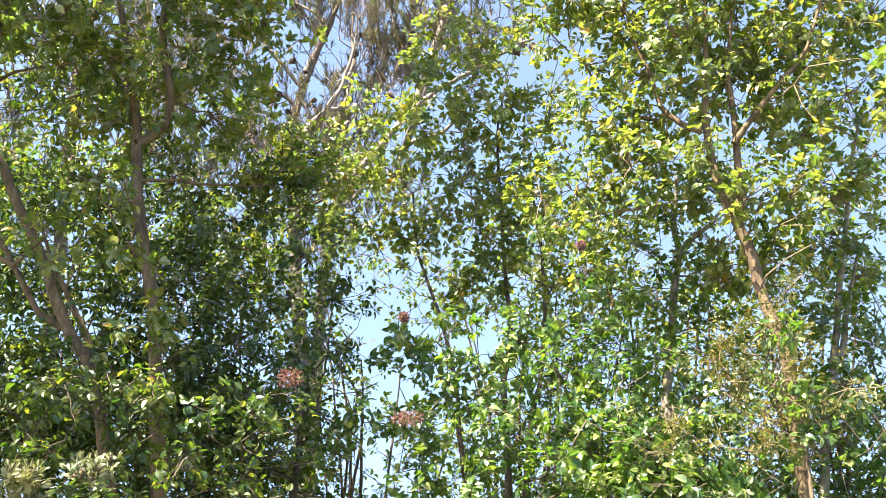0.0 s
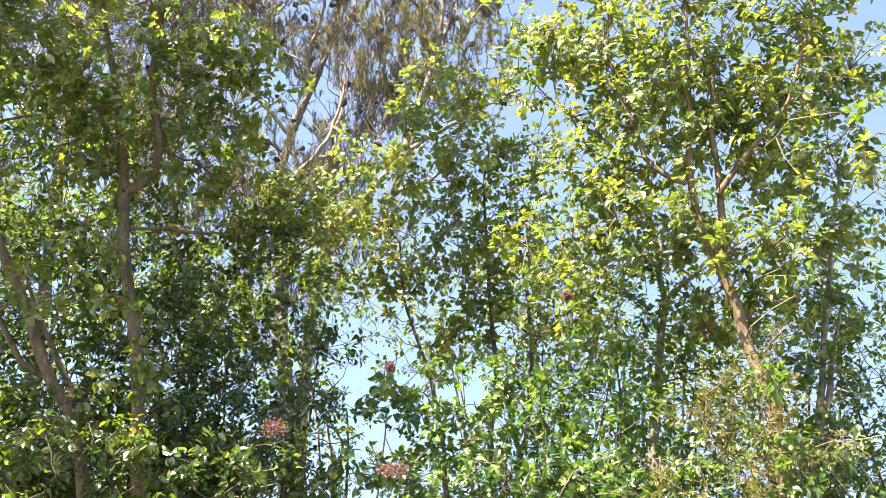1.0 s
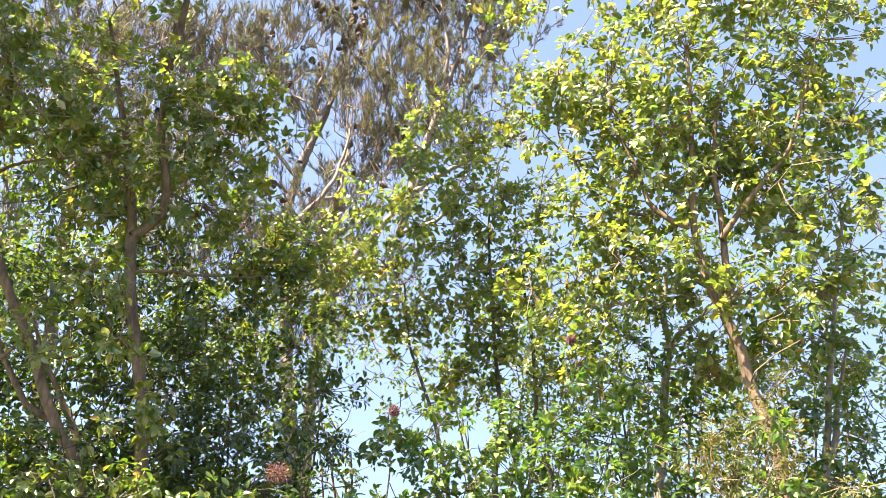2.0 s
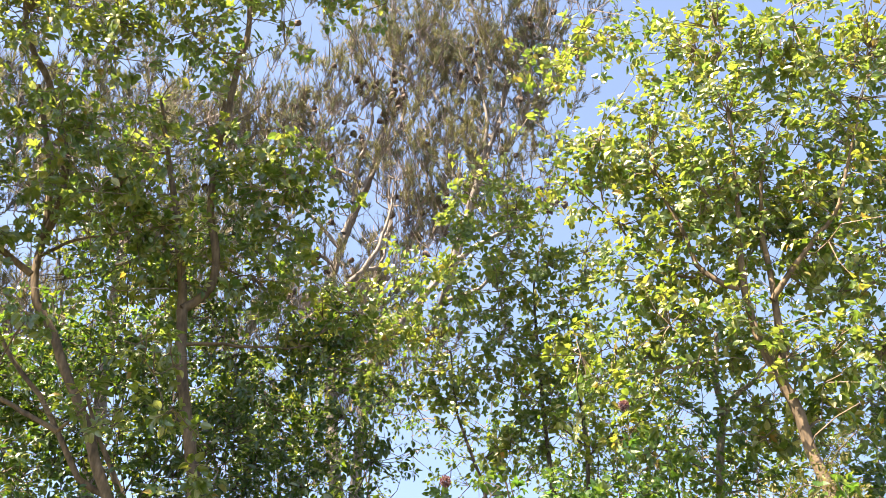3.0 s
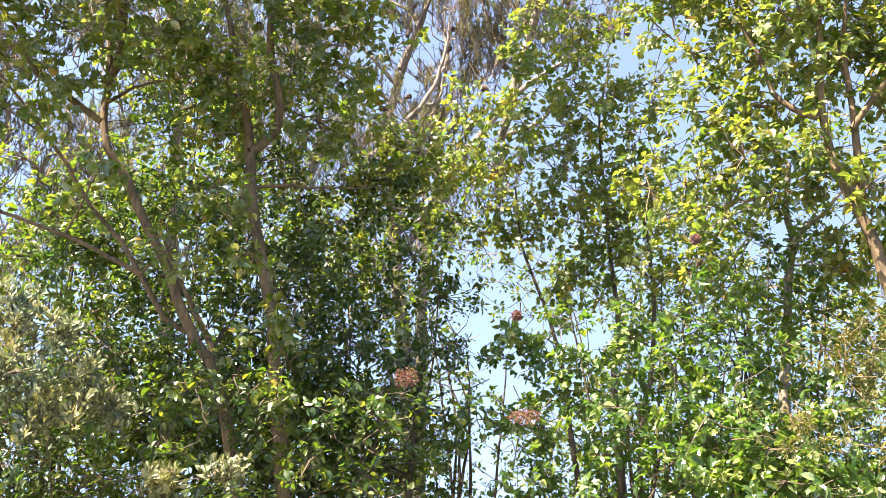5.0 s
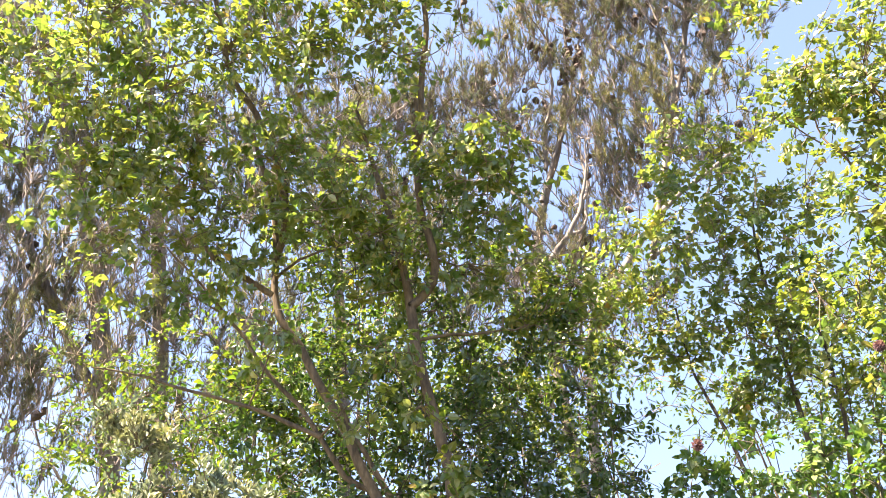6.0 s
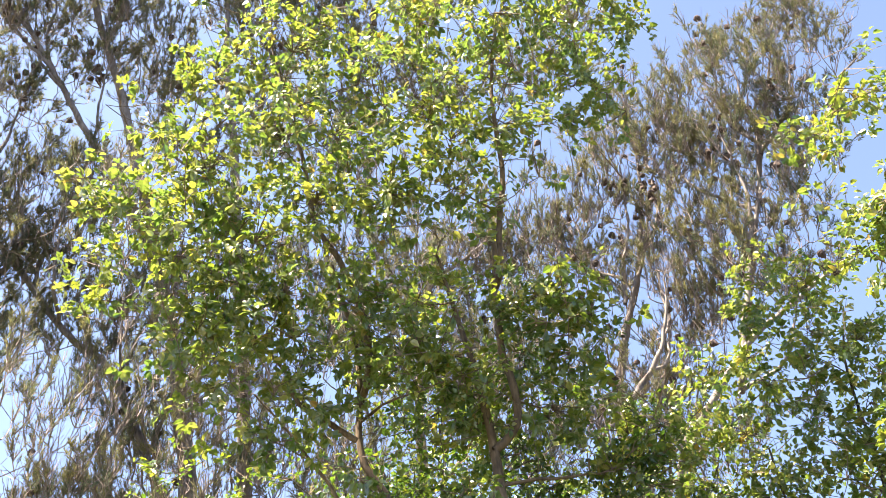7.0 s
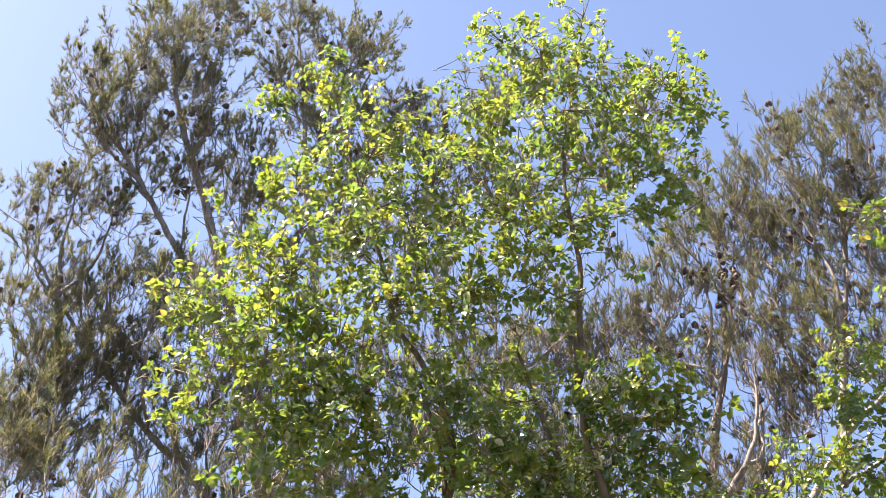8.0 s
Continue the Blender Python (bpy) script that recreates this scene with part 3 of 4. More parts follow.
LOBES_G = [
    (-2.27, 4.79, 1.92, 0.13), (-1.92, 4.94, 1.73, 0.15), (-1.6, 5.06, 1.83, 0.13), (-1.27, 5.25, 1.79, 0.15),
    (-2.16, 4.78, 2.27, 0.13), (-1.87, 4.9, 2.24, 0.13), (-1.46, 5.12, 2.15, 0.15), (-1.16, 5.29, 2.12, 0.15),
    (-2.12, 5.13, 2.14, 0.16), (-1.77, 5.24, 2.07, 0.16), (-2.42, 5.0, 2.08, 0.16), (-3.01, 5.69, 4.38, 0.24),
    (-3.09, 5.76, 3.8, 0.24), (-2.59, 6.0, 3.64, 0.24), (-2.16, 6.17, 3.96, 0.22), (-3.22, 6.17, 3.13, 0.27),
    (-3.5, 6.03, 3.47, 0.22), (-3.29, 5.91, 2.76, 0.26), (-2.67, 6.41, 3.15, 0.22), (-2.94, 5.86, 2.3, 0.25),
    (-3.17, 5.52, 2.17, 0.24), (-2.58, 6.02, 2.22, 0.25), (-2.39, 6.41, 2.53, 0.22), (-3.94, 6.0, 3.32, 0.23),
    (-3.82, 5.96, 3.75, 0.23), (-1.92, 6.65, 3.14, 0.24), (-1.92, 6.45, 2.64, 0.26), (-1.72, 6.71, 2.88, 0.18),
    (-3.14, 6.21, 4.0, 0.25),
    (-2.25, 5.3, 2.3, 0.16), (-2.0, 5.3, 1.85, 0.16), (-2.35, 5.25, 2.6, 0.14),
]
LOBES_D = [
    (2.7, 6.46, 3.39, 0.22), (2.45, 6.45, 3.06, 0.2), (2.71, 6.46, 2.9, 0.22), (2.55, 6.3, 2.49, 0.21),
    (2.62, 6.6, 3.6, 0.21), (2.85, 6.28, 4.47, 0.28), (2.29, 6.4, 2.81, 0.19), (1.63, 7.12, 3.29, 0.26),
    (1.86, 7.06, 3.55, 0.23), (1.42, 7.06, 3.64, 0.28), (1.49, 7.05, 3.97, 0.24), (1.8, 6.98, 3.08, 0.25),
    (1.16, 7.01, 3.81, 0.23),
]
LOBES_O = [
    (-2.21, 4.6, 1.75, 0.16), (-1.87, 4.64, 1.81, 0.14), (-3.25, 4.06, 2.84, 0.25), (-3.45, 4.03, 2.94, 0.2),
    (-2.83, 4.1, 2.52, 0.24), (-3.09, 4.05, 2.52, 0.19), (-2.74, 4.39, 2.5, 0.18), (-3.18, 3.86, 2.41, 0.22),
    (-2.8, 4.0, 2.22, 0.28), (-2.59, 4.36, 2.21, 0.22), (-3.01, 3.86, 2.13, 0.27), (-3.23, 3.82, 2.16, 0.25),
    (-2.63, 4.11, 2.03, 0.24), (-2.48, 4.53, 2.08, 0.16),
]
LOBES_W = [
    (1.82, 5.3, 2.79, 0.16), (1.89, 5.27, 2.62, 0.16), (1.47, 5.3, 2.46, 0.17), (1.75, 5.22, 2.39, 0.17),
    (1.45, 5.31, 2.62, 0.12), (1.92, 5.15, 2.26, 0.19), (1.17, 5.38, 2.15, 0.15), (1.61, 5.16, 2.1, 0.2),
]
LOBES_P1 = [
    (-1.69, 11.09, 11.45, 0.37), (-0.97, 10.96, 10.93, 0.5), (-1.69, 10.99, 10.35, 0.53), (-2.28, 11.09, 10.65, 0.41),
    (-0.98, 10.86, 9.98, 0.6), (-2.34, 10.98, 9.53, 0.52), (-1.49, 11.01, 9.26, 0.47), (-2.94, 10.95, 9.5, 0.52),
    (-2.64, 10.92, 8.61, 0.42), (-1.47, 11.12, 8.37, 0.45), (-3.48, 11.01, 8.91, 0.51), (-4.16, 10.89, 8.85, 0.52),
    (-1.54, 11.2, 7.78, 0.48), (-2.18, 11.3, 8.3, 0.41), (-1.18, 11.14, 8.41, 0.49), (-1.0, 11.05, 7.2, 0.39),
    (-2.73, 11.19, 8.97, 0.51), (-1.57, 11.19, 8.78, 0.42), (-3.43, 11.22, 9.1, 0.52), (-1.58, 11.19, 6.92, 0.31),
]
LOBES_P2 = [
    (1.13, 10.72, 11.96, 0.47), (0.52, 10.87, 11.57, 0.42), (-0.02, 10.79, 11.64, 0.41), (-0.39, 10.79, 11.46, 0.32),
    (0.74, 10.66, 10.81, 0.53), (-0.1, 10.69, 10.56, 0.52), (0.43, 10.68, 9.7, 0.59), (-0.42, 10.69, 9.55, 0.5),
    (-0.81, 10.67, 8.82, 0.45), (-0.02, 10.69, 8.56, 0.52), (-0.74, 10.68, 7.91, 0.47), (-0.15, 10.69, 7.58, 0.46),
    (-0.48, 10.98, 8.12, 0.44), (0.14, 10.88, 8.32, 0.44), (-0.21, 10.88, 7.6, 0.35), (0.13, 10.78, 7.33, 0.27),
    (0.58, 10.76, 7.5, 0.19), (-0.7, 11.0, 9.89, 0.52), (0.14, 10.92, 10.23, 0.52), (0.3, 10.91, 9.12, 0.41),
    (-1.23, 11.05, 10.46, 0.53),
]
LOBES_P3 = [
    (-9.95, 5.71, 13.25, 0.45), (-9.82, 5.91, 12.06, 0.53), (-9.47, 6.43, 11.97, 0.48), (-9.44, 6.47, 14.03, 0.52),
    (-9.2, 6.79, 15.16, 0.6), (-8.66, 7.42, 15.88, 0.45), (-8.99, 7.04, 13.78, 0.62), (-9.32, 6.45, 12.69, 0.44),
    (-9.89, 5.81, 10.81, 0.36), (-9.96, 5.69, 10.1, 0.4), (-9.47, 6.42, 10.78, 0.5), (-9.7, 6.09, 9.17, 0.51),
    (-9.88, 5.82, 8.69, 0.42), (-9.19, 6.64, 9.15, 0.51), (-9.34, 6.6, 8.07, 0.57), (-8.96, 7.23, 8.21, 0.41),
    (-9.57, 6.28, 7.15, 0.55), (-8.82, 7.08, 11.73, 0.47), (-8.73, 7.19, 12.54, 0.34), (-8.89, 7.32, 9.67, 0.44),
    (-8.97, 7.06, 7.04, 0.47), (-9.37, 6.39, 6.32, 0.46), (-8.53, 7.71, 7.54, 0.4),
]
LOBES_P4 = [
    (-8.25, 8.54, 16.72, 0.48), (-8.29, 8.51, 15.0, 0.5), (-7.59, 9.1, 15.72, 0.57), (-7.07, 9.49, 16.17, 0.41),
    (-7.76, 8.97, 14.24, 0.54), (-8.56, 8.1, 12.85, 0.5), (-8.27, 8.52, 12.01, 0.54), (-8.58, 8.09, 11.56, 0.38),
    (-6.38, 9.94, 14.6, 0.38), (-6.73, 9.73, 13.96, 0.48), (-7.12, 9.45, 13.19, 0.62), (-6.09, 10.11, 13.27, 0.52),
    (-8.17, 8.61, 10.82, 0.56), (-7.36, 9.28, 11.57, 0.58), (-4.4, 11.44, 15.49, 0.52), (-2.59, 11.95, 14.54, 0.5),
    (-5.15, 11.15, 15.1, 0.4), (-6.16, 10.07, 11.43, 0.67), (-4.96, 11.01, 12.8, 0.72), (-3.5, 11.52, 12.99, 0.62),
]
LOBES_P5 = [
    (-6.88, 7.94, 5.71, 0.42), (-6.52, 8.23, 6.35, 0.43), (-6.35, 8.96, 8.21, 0.56), (-6.92, 7.9, 7.73, 0.53),
    (-5.73, 9.36, 7.84, 0.47), (-5.13, 9.69, 8.45, 0.56), (-4.31, 10.28, 8.68, 0.49), (-6.27, 8.41, 5.21, 0.34),
    (-5.01, 9.97, 6.89, 0.46), (-5.75, 9.35, 5.33, 0.36), (-3.75, 10.59, 8.96, 0.5), (-7.14, 8.82, 8.06, 0.65),
    (-6.21, 9.46, 7.59, 0.64), (-5.09, 10.07, 8.31, 0.66), (-7.97, 8.12, 7.94, 0.57), (-4.26, 10.43, 7.55, 0.48),
]
CONES_P1 = [
    (-1.73, 11.19, 9.73, 0.52, 14), (-1.62, 11.0, 9.39, 0.43, 12), (-2.16, 11.01, 9.9, 0.35, 6), (-2.1, 11.13, 8.99, 0.34, 5),
]
CONES_P2 = [
    (-0.53, 11.01, 9.69, 0.43, 8), (0.66, 10.75, 7.28, 0.17, 9), (-0.34, 10.79, 11.32, 0.27, 4), (-0.38, 10.69, 10.04, 0.51, 7),
]
CONES_P3 = [
    (-9.1, 6.9, 12.6, 0.78, 12), (-9.37, 6.56, 11.19, 0.74, 10), (-8.91, 7.16, 11.46, 0.65, 8),
]
CONES_P4 = [
    (-6.86, 9.64, 15.36, 0.28, 4), (-7.53, 9.15, 14.6, 0.44, 4),
]
STEM_A1 = [
    (-2.38, 5.67, 2.37), (-2.51, 5.61, 2.63), (-2.63, 5.56, 2.88), (-2.76, 5.51, 3.19),
    (-2.91, 5.43, 3.48), (-3.02, 5.38, 3.72), (-3.14, 5.31, 3.92), (-3.18, 5.29, 4.13),
    (-3.18, 5.29, 4.34), (-3.19, 5.29, 4.61), (-3.22, 5.27, 4.88), (-3.31, 5.22, 5.24),
    (-3.4, 5.16, 5.56),
]
STEM_A1_low = [
    (-2.58, 5.7, 2.72), (-2.75, 5.62, 2.82), (-2.92, 5.54, 3.11), (-3.05, 5.48, 3.32),
    (-3.22, 5.38, 3.53), (-3.38, 5.29, 3.8), (-3.46, 5.24, 3.9), (-3.63, 5.13, 4.14),
    (-3.72, 5.07, 4.26), (-3.88, 4.96, 4.46),
]
STEM_A1_forkL = [
    (-3.14, 5.2, 4.06), (-3.29, 5.11, 4.18), (-3.5, 4.98, 4.32), (-3.6, 4.91, 4.56),
    (-3.76, 4.8, 4.78), (-3.92, 4.67, 4.98),
]
STEM_A1_bare = [
    (-2.78, 5.27, 3.03), (-3.05, 5.14, 3.16), (-3.29, 5.0, 3.26), (-3.58, 4.8, 3.35),
    (-3.86, 4.59, 3.43), (-4.01, 4.47, 3.45),
]
STEM_A1_back = [
    (-2.51, 6.04, 2.49), (-2.59, 6.01, 2.73), (-2.75, 5.95, 3.05), (-2.83, 5.91, 3.22),
    (-2.94, 5.86, 3.47),
]
STEM_A2 = [
    (-1.93, 5.82, 1.72), (-1.96, 5.81, 2.07), (-1.99, 5.8, 2.26), (-2.05, 5.78, 2.78),
    (-2.1, 5.77, 3.02), (-2.17, 5.74, 3.34), (-2.25, 5.72, 3.67), (-2.28, 5.7, 4.0),
]
STEM_A2_R = [
    (-2.28, 5.7, 4.01), (-2.16, 5.75, 4.13), (-2.11, 5.77, 4.28), (-2.13, 5.76, 4.49),
    (-2.18, 5.74, 4.69), (-2.2, 5.73, 4.98), (-2.21, 5.73, 5.37), (-2.2, 5.73, 5.77),
]
STEM_A2_R2 = [
    (-2.18, 5.55, 4.47), (-2.15, 5.56, 4.96), (-2.12, 5.57, 5.44), (-2.1, 5.58, 5.86),
    (-2.05, 5.59, 6.31), (-2.08, 5.58, 6.93), (-2.05, 5.59, 7.83), (-1.84, 5.66, 8.81),
    (-1.72, 5.69, 9.68),
]
STEM_A2_L = [
    (-2.32, 5.8, 4.04), (-2.35, 5.78, 4.27), (-2.42, 5.76, 4.55), (-2.46, 5.74, 4.78),
    (-2.53, 5.71, 5.06), (-2.62, 5.68, 5.45), (-2.69, 5.65, 5.75),
]
STEM_A1_up = [
    (-3.05, 5.17, 4.55), (-3.09, 5.15, 5.01), (-3.26, 5.05, 5.5), (-3.44, 4.94, 5.87),
    (-3.54, 4.88, 6.38), (-3.73, 4.75, 7.18), (-3.95, 4.59, 8.24), (-4.03, 4.53, 8.79),
]
STEM_A1_up65 = [
    (-3.13, 5.22, 4.11), (-3.13, 5.21, 4.4), (-3.16, 5.2, 4.96), (-3.34, 5.1, 5.44),
    (-3.5, 4.99, 5.84),
]
STEM_C = [
    (1.98, 5.61, 1.99), (1.97, 5.62, 2.35), (1.96, 5.62, 2.59), (1.9, 5.64, 2.8),
    (1.84, 5.66, 3.02), (1.81, 5.67, 3.24), (1.75, 5.69, 3.43),
]
STEM_C_L = [
    (1.75, 5.69, 3.43), (1.68, 5.71, 3.6), (1.63, 5.73, 3.84), (1.6, 5.73, 4.09),
    (1.61, 5.73, 4.43), (1.64, 5.72, 4.86), (1.65, 5.72, 5.32), (1.65, 5.72, 5.56),
]
STEM_C_LL = [
    (1.55, 5.7, 4.12), (1.4, 5.74, 4.22), (1.3, 5.76, 4.35), (1.24, 5.77, 4.58),
    (1.16, 5.79, 4.81), (1.11, 5.8, 5.05), (1.05, 5.81, 5.34),
]
STEM_C_R = [
    (1.78, 5.79, 3.49), (1.79, 5.78, 3.7), (1.78, 5.78, 3.95), (1.79, 5.78, 4.24),
    (1.79, 5.78, 4.58), (1.83, 5.77, 4.93), (1.9, 5.75, 5.29),
]
STEM_C_RR = [
    (1.77, 5.74, 4.05), (1.94, 5.68, 4.29), (2.11, 5.62, 4.48), (2.23, 5.57, 4.6),
    (2.31, 5.54, 4.79), (2.4, 5.5, 5.08), (2.46, 5.47, 5.29),
]
STEM_C_bare = [
    (1.35, 5.95, 4.31), (1.15, 6.0, 4.38), (0.96, 6.03, 4.54), (0.87, 6.04, 4.7),
    (0.78, 6.06, 4.87), (0.65, 6.07, 5.0), (0.53, 6.08, 5.17),
]
STEM_C_spur = [
    (0.78, 6.06, 4.87), (0.73, 6.06, 5.06), (0.7, 6.07, 5.27), (0.72, 6.06, 5.4),
]
STEM_D = [
    (2.5, 6.54, 2.22), (2.54, 6.52, 2.48), (2.61, 6.5, 2.83), (2.67, 6.47, 3.23),
    (2.74, 6.44, 3.64), (2.81, 6.41, 4.07), (2.91, 6.37, 4.51),
]
STEM_D2 = [
    (2.54, 6.52, 2.5), (2.65, 6.48, 2.79), (2.72, 6.45, 3.14), (2.83, 6.4, 3.55),
]
STEM_M = [
    (1.55, 7.14, 2.17), (1.57, 7.13, 2.67), (1.6, 7.13, 3.02), (1.64, 7.12, 3.38),
    (1.68, 7.11, 3.66), (1.66, 7.11, 3.94), (1.7, 7.1, 4.33),
]
STEM_M_R = [
    (1.65, 7.01, 3.61), (1.73, 6.99, 3.74), (1.9, 6.95, 3.88), (2.03, 6.91, 4.02),
]
STEM_B = [
    (0.3, 7.4, 2.08), (0.28, 7.4, 2.69), (0.33, 7.4, 3.06), (0.3, 7.4, 3.44),
    (0.27, 7.4, 3.83), (0.25, 7.4, 4.29), (0.23, 7.41, 4.82), (0.28, 7.4, 5.2),
]
STEM_B2 = [
    (0.47, 7.29, 2.08), (0.57, 7.29, 2.68), (0.62, 7.28, 3.18), (0.59, 7.28, 3.7),
    (0.53, 7.29, 4.15), (0.49, 7.29, 4.61),
]
STEM_B3 = [
    (-0.05, 7.51, 2.08), (-0.1, 7.51, 2.61), (-0.2, 7.51, 3.07), (-0.35, 7.5, 3.51),
    (-0.45, 7.5, 3.8), (-0.51, 7.49, 4.32),
]
STEM_P1_limb = [
    (-2.43, 10.34, 5.79), (-2.25, 10.37, 6.01), (-2.13, 10.4, 6.14), (-1.85, 10.45, 6.46),
    (-1.66, 10.48, 6.85), (-1.54, 10.49, 7.33), (-1.49, 10.5, 7.83),
]
STEM_P1_a = [
    (-2.29, 11.18, 7.18), (-2.12, 11.21, 7.7), (-1.97, 11.24, 8.23), (-1.84, 11.26, 8.87),
    (-1.76, 11.27, 9.43),
]
STEM_P1_long = [
    (-1.57, 10.39, 5.34), (-1.31, 10.42, 5.74), (-1.04, 10.45, 6.1), (-0.77, 10.47, 6.46),
    (-0.4, 10.48, 6.81), (-0.03, 10.48, 7.04), (0.42, 10.47, 7.33), (0.78, 10.44, 7.5),
]
STEM_P1_b = [
    (-0.7, 10.52, 6.59), (-0.56, 10.53, 7.13), (-0.4, 10.53, 7.77), (-0.25, 10.53, 8.34),
    (-0.11, 10.53, 8.66),
]
STEM_P2 = [
    (-0.83, 10.87, 6.25), (-0.36, 10.89, 7.92), (-0.05, 10.89, 9.06), (0.38, 10.88, 10.72),
    (0.7, 10.86, 11.95),
]
STEM_P1_c = [
    (-2.24, 11.0, 7.31), (-2.04, 11.03, 7.87), (-1.83, 11.07, 8.45), (-1.64, 11.09, 9.36),
    (-1.41, 11.12, 10.23),
]
STEM_P1_d = [
    (-2.15, 11.02, 7.8), (-2.08, 11.03, 8.5), (-1.98, 11.04, 9.05), (-1.93, 11.05, 9.84),
]
STEM_P3_a = [
    (-7.55, 8.49, 6.52), (-7.96, 8.13, 8.39), (-8.48, 7.61, 10.59), (-8.76, 7.31, 11.66),
    (-9.03, 7.0, 12.65), (-9.26, 6.7, 14.03), (-9.27, 6.69, 15.26),
]
STEM_P3_b = [
    (-7.86, 8.22, 7.96), (-8.34, 7.76, 9.36), (-8.84, 7.22, 10.31), (-9.23, 6.74, 11.18),
    (-9.63, 6.2, 12.15), (-9.96, 5.69, 13.35),
]
STEM_P3_c = [
    (-8.19, 7.91, 6.54), (-8.49, 7.61, 6.92), (-8.73, 7.34, 7.22), (-9.08, 6.93, 7.83),
    (-9.55, 6.31, 8.69), (-9.92, 5.76, 9.52),
]
STEM_P4 = [
    (-7.58, 9.11, 10.36), (-7.81, 8.92, 12.12), (-7.99, 8.77, 14.17), (-8.15, 8.63, 15.54),
    (-8.29, 8.5, 16.7),
]
STEM_P4_b = [
    (-7.86, 8.89, 12.78), (-7.5, 9.18, 14.0), (-7.2, 9.4, 14.98), (-6.97, 9.56, 16.01),
]

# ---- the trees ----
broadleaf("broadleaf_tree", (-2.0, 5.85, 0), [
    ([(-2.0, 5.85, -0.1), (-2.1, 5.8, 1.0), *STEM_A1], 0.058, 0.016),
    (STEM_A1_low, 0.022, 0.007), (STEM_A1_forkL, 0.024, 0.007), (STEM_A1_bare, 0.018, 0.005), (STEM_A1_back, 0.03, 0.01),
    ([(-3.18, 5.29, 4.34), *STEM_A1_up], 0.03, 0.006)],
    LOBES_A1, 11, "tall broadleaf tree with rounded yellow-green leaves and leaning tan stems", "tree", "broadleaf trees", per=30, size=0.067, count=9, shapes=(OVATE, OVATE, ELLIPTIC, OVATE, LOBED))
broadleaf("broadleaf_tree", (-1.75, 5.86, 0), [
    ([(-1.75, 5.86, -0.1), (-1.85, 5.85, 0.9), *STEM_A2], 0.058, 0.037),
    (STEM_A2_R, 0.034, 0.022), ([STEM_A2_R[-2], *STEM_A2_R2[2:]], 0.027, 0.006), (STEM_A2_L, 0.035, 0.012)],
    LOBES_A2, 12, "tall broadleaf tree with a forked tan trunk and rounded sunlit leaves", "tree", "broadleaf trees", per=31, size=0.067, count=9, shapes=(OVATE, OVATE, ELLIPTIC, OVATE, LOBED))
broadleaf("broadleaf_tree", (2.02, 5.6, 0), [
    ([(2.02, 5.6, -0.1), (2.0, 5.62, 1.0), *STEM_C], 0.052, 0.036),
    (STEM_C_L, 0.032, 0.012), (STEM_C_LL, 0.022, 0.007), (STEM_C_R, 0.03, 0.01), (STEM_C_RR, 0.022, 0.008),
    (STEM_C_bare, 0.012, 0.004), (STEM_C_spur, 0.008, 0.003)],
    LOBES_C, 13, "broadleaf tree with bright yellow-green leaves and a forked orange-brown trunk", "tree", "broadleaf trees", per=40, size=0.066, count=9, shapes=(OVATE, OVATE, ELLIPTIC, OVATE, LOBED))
broadleaf("broadleaf_tree", (0.35, 7.4, 0), [
    ([(0.35, 7.4, -0.1), *STEM_B], 0.045, 0.008), (([(0.4, 7.36, 0.2), *STEM_B2]), 0.035, 0.008), (([(0.3, 7.42, 0.2), *STEM_B3]), 0.035, 0.008)],
    LOBES_B, 14, "slender broadleaf tree with several thin dark stems and green leaves", "tree", "broadleaf trees", bark=dark_bark, per=31, size=0.064, count=9)
broadleaf("broadleaf_tree", (1.6, 7.1, 0), [
    ([(1.6, 7.1, -0.1), *STEM_M], 0.07, 0.02), (STEM_M_R, 0.03, 0.01),
    ([(1.75, 7.0, 0.3), (2.35, 6.6, 1.5), *STEM_D], 0.05, 0.012), (STEM_D2, 0.03, 0.008)],
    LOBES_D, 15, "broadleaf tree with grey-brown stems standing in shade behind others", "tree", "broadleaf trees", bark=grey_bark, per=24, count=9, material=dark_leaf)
front_shrub = broadleaf("leafy_shrub", (0.6, 6.4, 0), [([(0.6, 6.4, -0.1), (0.55, 6.35, 0.9), (0.5, 6.3, 1.7)], 0.04, 0.02), ([(0.6, 6.4, 0.1), (1.1, 6.35, 1.0), (1.4, 6.3, 1.8)], 0.03, 0.012)],
    LOBES_F + scatter_lobes(92, 20, (-24, 3), (5.9, 7.0), (0.9, 2.1), (0.3, 0.4)), 16, "broad shrub with glossy rounded leaves in front of the trees", "shrub", "shrubs below the trees", bark=dark_bark, per=29, size=0.066, count=9, material=green_leaf, twig_mat=dark_bark)
broadleaf("leafy_shrub", (-1.3, 6.8, 0), [([(-1.3, 6.8, -0.1), (-1.3, 6.8, 1.2), (-1.2, 6.8, 2.6)], 0.045, 0.02), ([(-1.3, 6.8, 0.2), (-1.9, 6.7, 1.4), (-2.3, 6.6, 2.2)], 0.03, 0.012),
    ([(-1.35, 6.75, 0.9), (-1.4, 6.5, 1.4), (-1.43, 6.16, 1.56), (-1.42, 6.16, 1.71), (-1.41, 6.16, 1.85)], 0.026, 0.016)],
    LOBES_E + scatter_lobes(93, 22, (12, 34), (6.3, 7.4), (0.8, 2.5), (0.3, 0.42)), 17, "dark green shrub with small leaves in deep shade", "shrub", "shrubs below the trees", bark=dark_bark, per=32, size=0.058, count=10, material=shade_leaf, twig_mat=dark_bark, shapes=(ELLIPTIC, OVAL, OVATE))
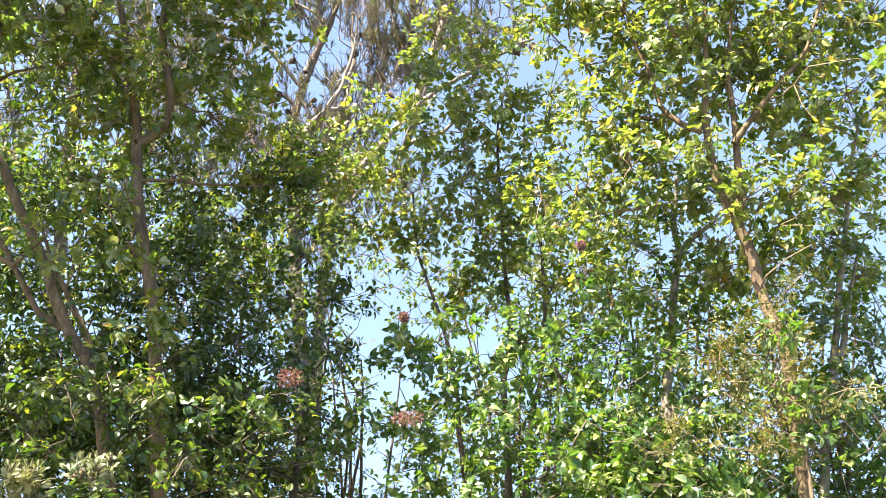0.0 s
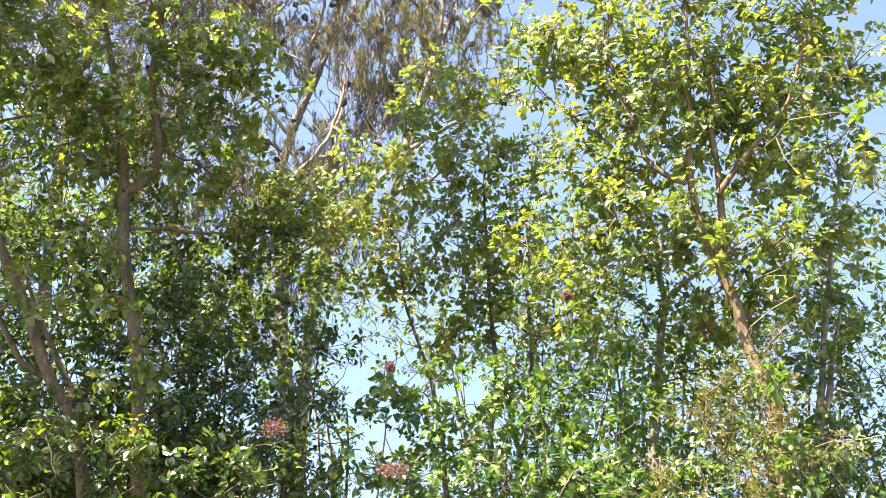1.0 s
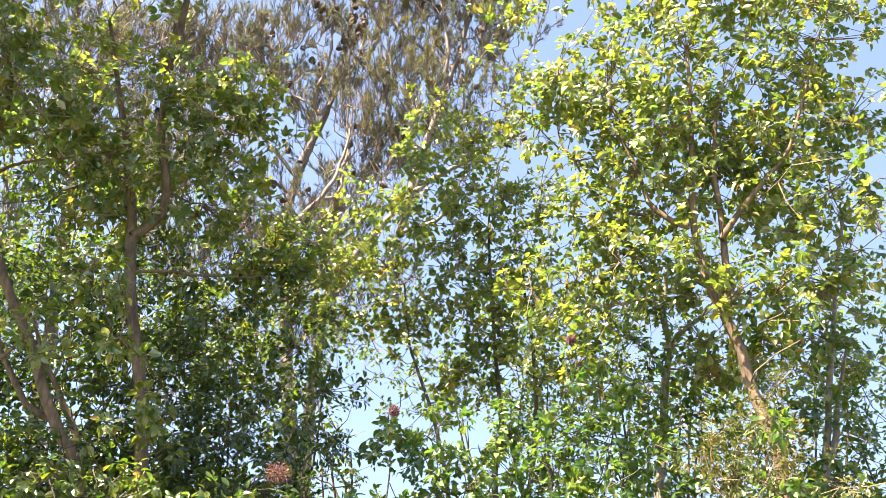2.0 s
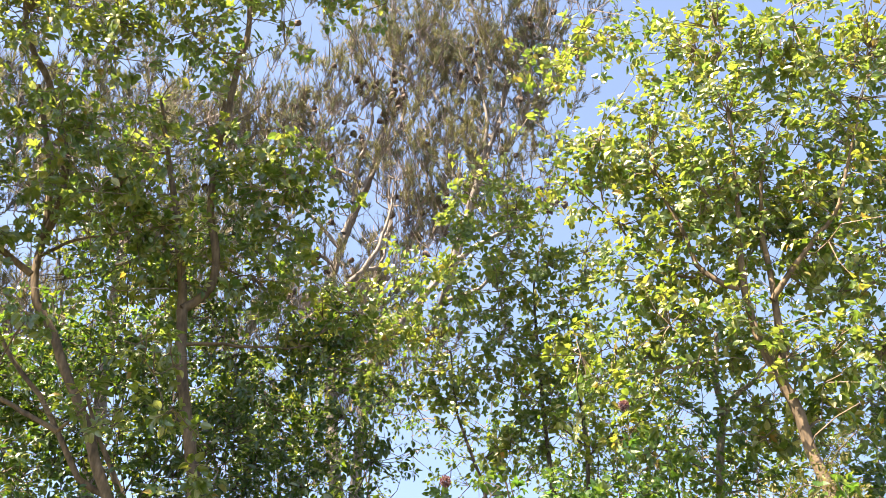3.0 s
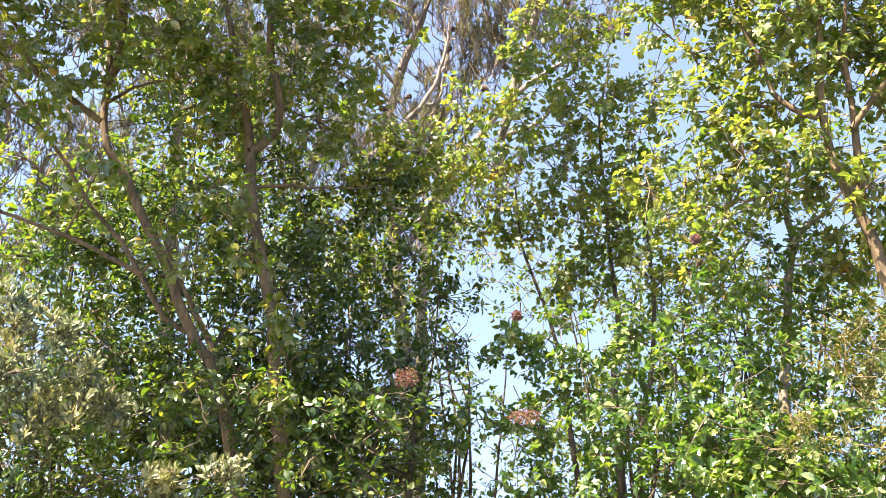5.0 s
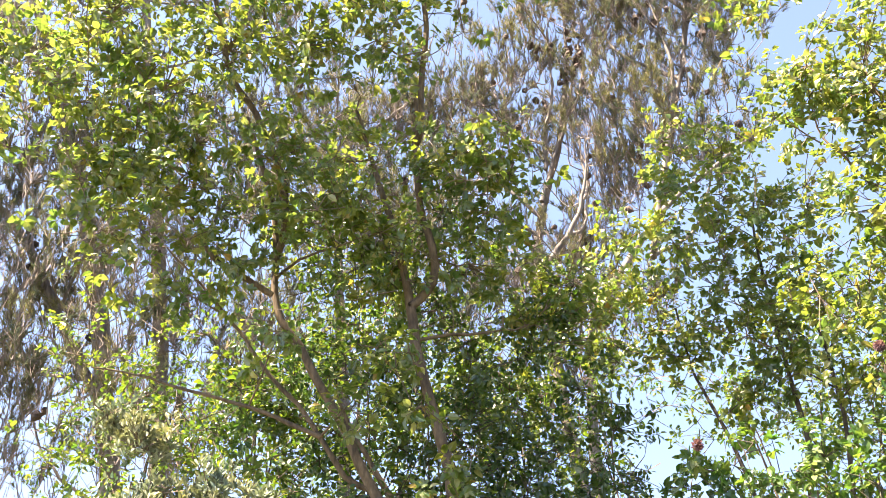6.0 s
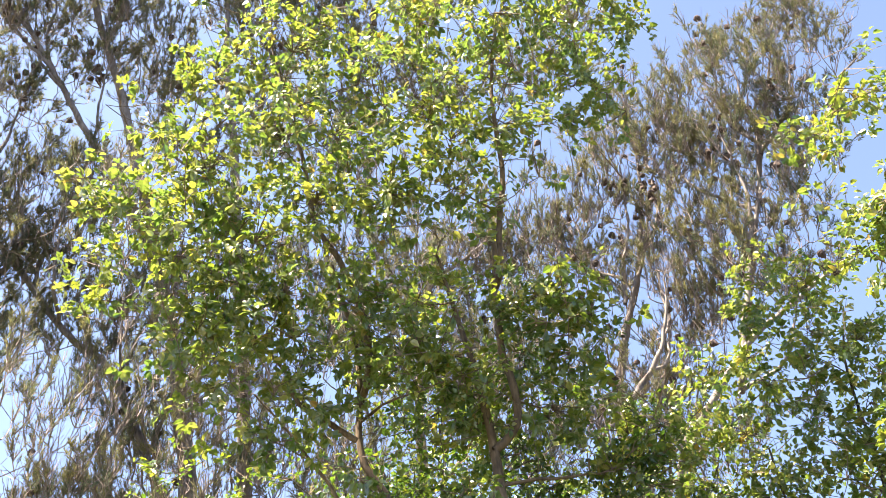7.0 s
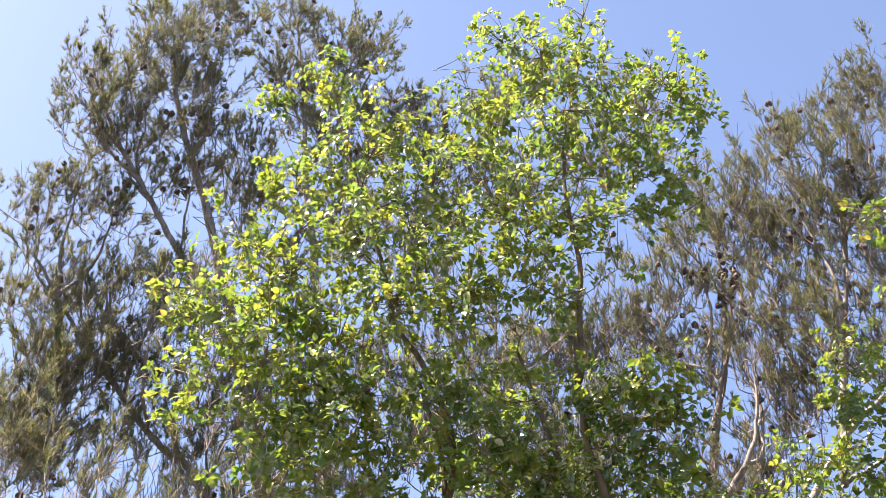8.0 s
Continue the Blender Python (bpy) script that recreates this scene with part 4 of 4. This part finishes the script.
broadleaf("leafy_shrub", (-3.0, 6.4, 0), [([(-3.0, 6.4, -0.1), (-3.0, 6.4, 1.2), (-3.0, 6.4, 2.4)], 0.045, 0.02)],
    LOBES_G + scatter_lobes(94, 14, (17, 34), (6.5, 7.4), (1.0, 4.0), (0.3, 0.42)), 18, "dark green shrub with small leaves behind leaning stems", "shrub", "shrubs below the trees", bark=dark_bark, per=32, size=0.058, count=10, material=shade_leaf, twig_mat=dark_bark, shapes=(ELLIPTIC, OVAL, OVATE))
broadleaf("silver_shrub", (-3.6, 3.6, 0), [([(-3.6, 3.6, -0.1), (-3.6, 3.6, 0.9), (-3.6, 3.6, 1.9)], 0.04, 0.015)],
    LOBES_O, 19, "dense silver-leaved shrub with pale narrow leaves in full sun", "shrub", per=290, count=13, size=0.046, bark=dark_bark, material=silver_leaf, shapes=(SPOON, SPOON, ELLIPTIC), lift=0.3, droop=-0.7, spread=0.75, wide=0.72, reach=0.1)
broadleaf("silver_shrub", (1.9, 5.1, 0), [([(1.9, 5.1, -0.1), (1.88, 5.1, 0.9), (1.85, 5.15, 2.0)], 0.025, 0.01)],
    LOBES_W, 20, "thin twiggy shrub with small olive-yellow leaves", "shrub", per=60, count=16, size=0.036, bark=twig_bark, material=olive_leaf, shapes=(LANCE, OVAL), lift=0.5, branch=0.006, twig=0.0025)

flower_head(front_shrub, (-0.35, 5.34, 2.15), 0.1, 0.045, 0, "dusty pink flower panicle")
flower_head(front_shrub, (-1.09, 5.50, 2.40), 0.075, 0.06, 90, "faded brown-red flower panicle")
flower_head(front_shrub, (-0.41, 5.54, 2.79), 0.026, 0.03, 187, "small coral-red flower head")
flower_head(front_shrub, (0.69, 5.46, 3.24), 0.026, 0.026, 282, "small coral-red flower head")


def back_shrub(base, lobes, seed, label, size=0.057, per=13):
    x, y, _ = base
    rng = np.random.default_rng(seed)
    stems = []
    for _ in range(8):
        dx, dy = rng.normal(0, 0.35), rng.normal(0, 0.15)
        top = rng.uniform(2.8, 4.2)
        stems.append(([(x + 0.2 * dx, y, -0.1), (x + 0.6 * dx, y + dy, 1.3), (x + dx + rng.normal(0, 0.1), y + dy, 2.6), (x + 1.5 * dx, y + 1.4 * dy, top)], rng.uniform(0.016, 0.032), 0.006))
    return broadleaf("leafy_shrub", base, stems, lobes, seed, label, "shrub", "shrubs behind the trees", bark=dark_bark, per=per, size=size, material=dark_leaf, shapes=(ROUND, OVAL), singles=40, wide=1.2)


for i, (yaw, far, top) in enumerate([(-27, 8.0, 5.2), (-20, 8.4, 4.9), (-13, 8.6, 4.8), (-7, 8.9, 4.8), (-3, 9.1, 4.6), (6, 9.0, 4.8), (14, 8.3, 5.0), (18, 8.1, 4.9), (25, 8.2, 4.8), (32, 8.2, 4.6), (39, 8.0, 4.3)]):
    a = radians(yaw)
    back_shrub((-math.sin(a) * far, math.cos(a) * far, 0), scatter_lobes(50 + i, 18, (yaw - 4, yaw + 4), (far - 0.5, far + 0.5), (2.2, top), (0.3, 0.5)) + scatter_lobes(70 + i, 20, (yaw - 4, yaw + 4), (far - 0.7, far + 0.5), (0.5, 2.5), (0.4, 0.5)), 60 + i, "airy green shrub with thin dark stems behind the trees", per=7 if yaw == 6 else 13)

pine((-1.9, 11.2, 0), [
    ([(-1.9, 11.2, -0.1), (-2.0, 11.2, 2.5), (-2.2, 11.2, 4.8), (-2.45, 11.15, 6.2), *STEM_P1_a], 0.14, 0.03),
    (STEM_P1_limb, 0.05, 0.01), (STEM_P1_c, 0.04, 0.012), (STEM_P1_d, 0.035, 0.012)],
    LOBES_P1 + scatter_lobes(95, 14, (3, 17), (10.7, 11.6), (4.4, 7.8), (0.4, 0.55)), 31, "tall open pine with grey limbs, dark cones and sparse olive needles", clusters=CONES_P1, plumes=9, count=20, dead=130, rising=16)
pine((-1.7, 10.8, 0), [
    ([(-1.75, 10.8, -0.1), (-1.8, 10.8, 2.5), (-1.75, 10.8, 4.5), *STEM_P1_long], 0.12, 0.02),
    (STEM_P1_b, 0.05, 0.025), ([STEM_P1_b[0], *STEM_P2], 0.05, 0.012)],
    LOBES_P2, 32, "tall pine with a long side limb carrying dark cones", clusters=CONES_P2, plumes=13, count=20, dead=110)
pine((-7.0, 9.0, 0), [
    ([(-7.0, 9.0, -0.1), (-7.1, 8.9, 3.0), *STEM_P3_a], 0.15, 0.03), (STEM_P3_b, 0.07, 0.02), ([(-7.2, 8.8, 4.2), *STEM_P3_c], 0.07, 0.02)],
    LOBES_P3 + scatter_lobes(91, 12, (38, 60), (10.4, 12), (4.5, 8.5), (0.4, 0.6)), 33, "tall pine with hazy grey-green needles and many dark cones", cones=120, clusters=CONES_P3, plumes=20, dead=110, rising=30)
pine((-7.0, 9.6, 0), [
    ([(-7.0, 9.6, -0.1), (-7.1, 9.5, 5.0), *STEM_P4], 0.14, 0.02), (STEM_P4_b, 0.05, 0.012)],
    LOBES_P4, 34, "tall pine with a ragged tufted top against the sky", cones=70, clusters=CONES_P4)
pine((-4.6, 10.0, 0), [
    ([(-4.6, 10.0, -0.1), (-4.7, 10.0, 3.0), (-4.8, 9.9, 6.5), (-4.6, 10.0, 9.0)], 0.13, 0.03)],
    LOBES_P5 + scatter_lobes(90, 26, (16, 52), (9.4, 11), (3.0, 10.0), (0.4, 0.6)) + scatter_lobes(96, 14, (33, 54), (9.2, 10.5), (2.4, 6.0), (0.4, 0.6)) + scatter_lobes(97, 12, (17, 36), (9.2, 10.2), (4.2, 7.2), (0.4, 0.6)), 35, "pine with bare grey twigs standing behind the broadleaf trees", plumes=8, count=16, dead=105, cones=20, rising=18)
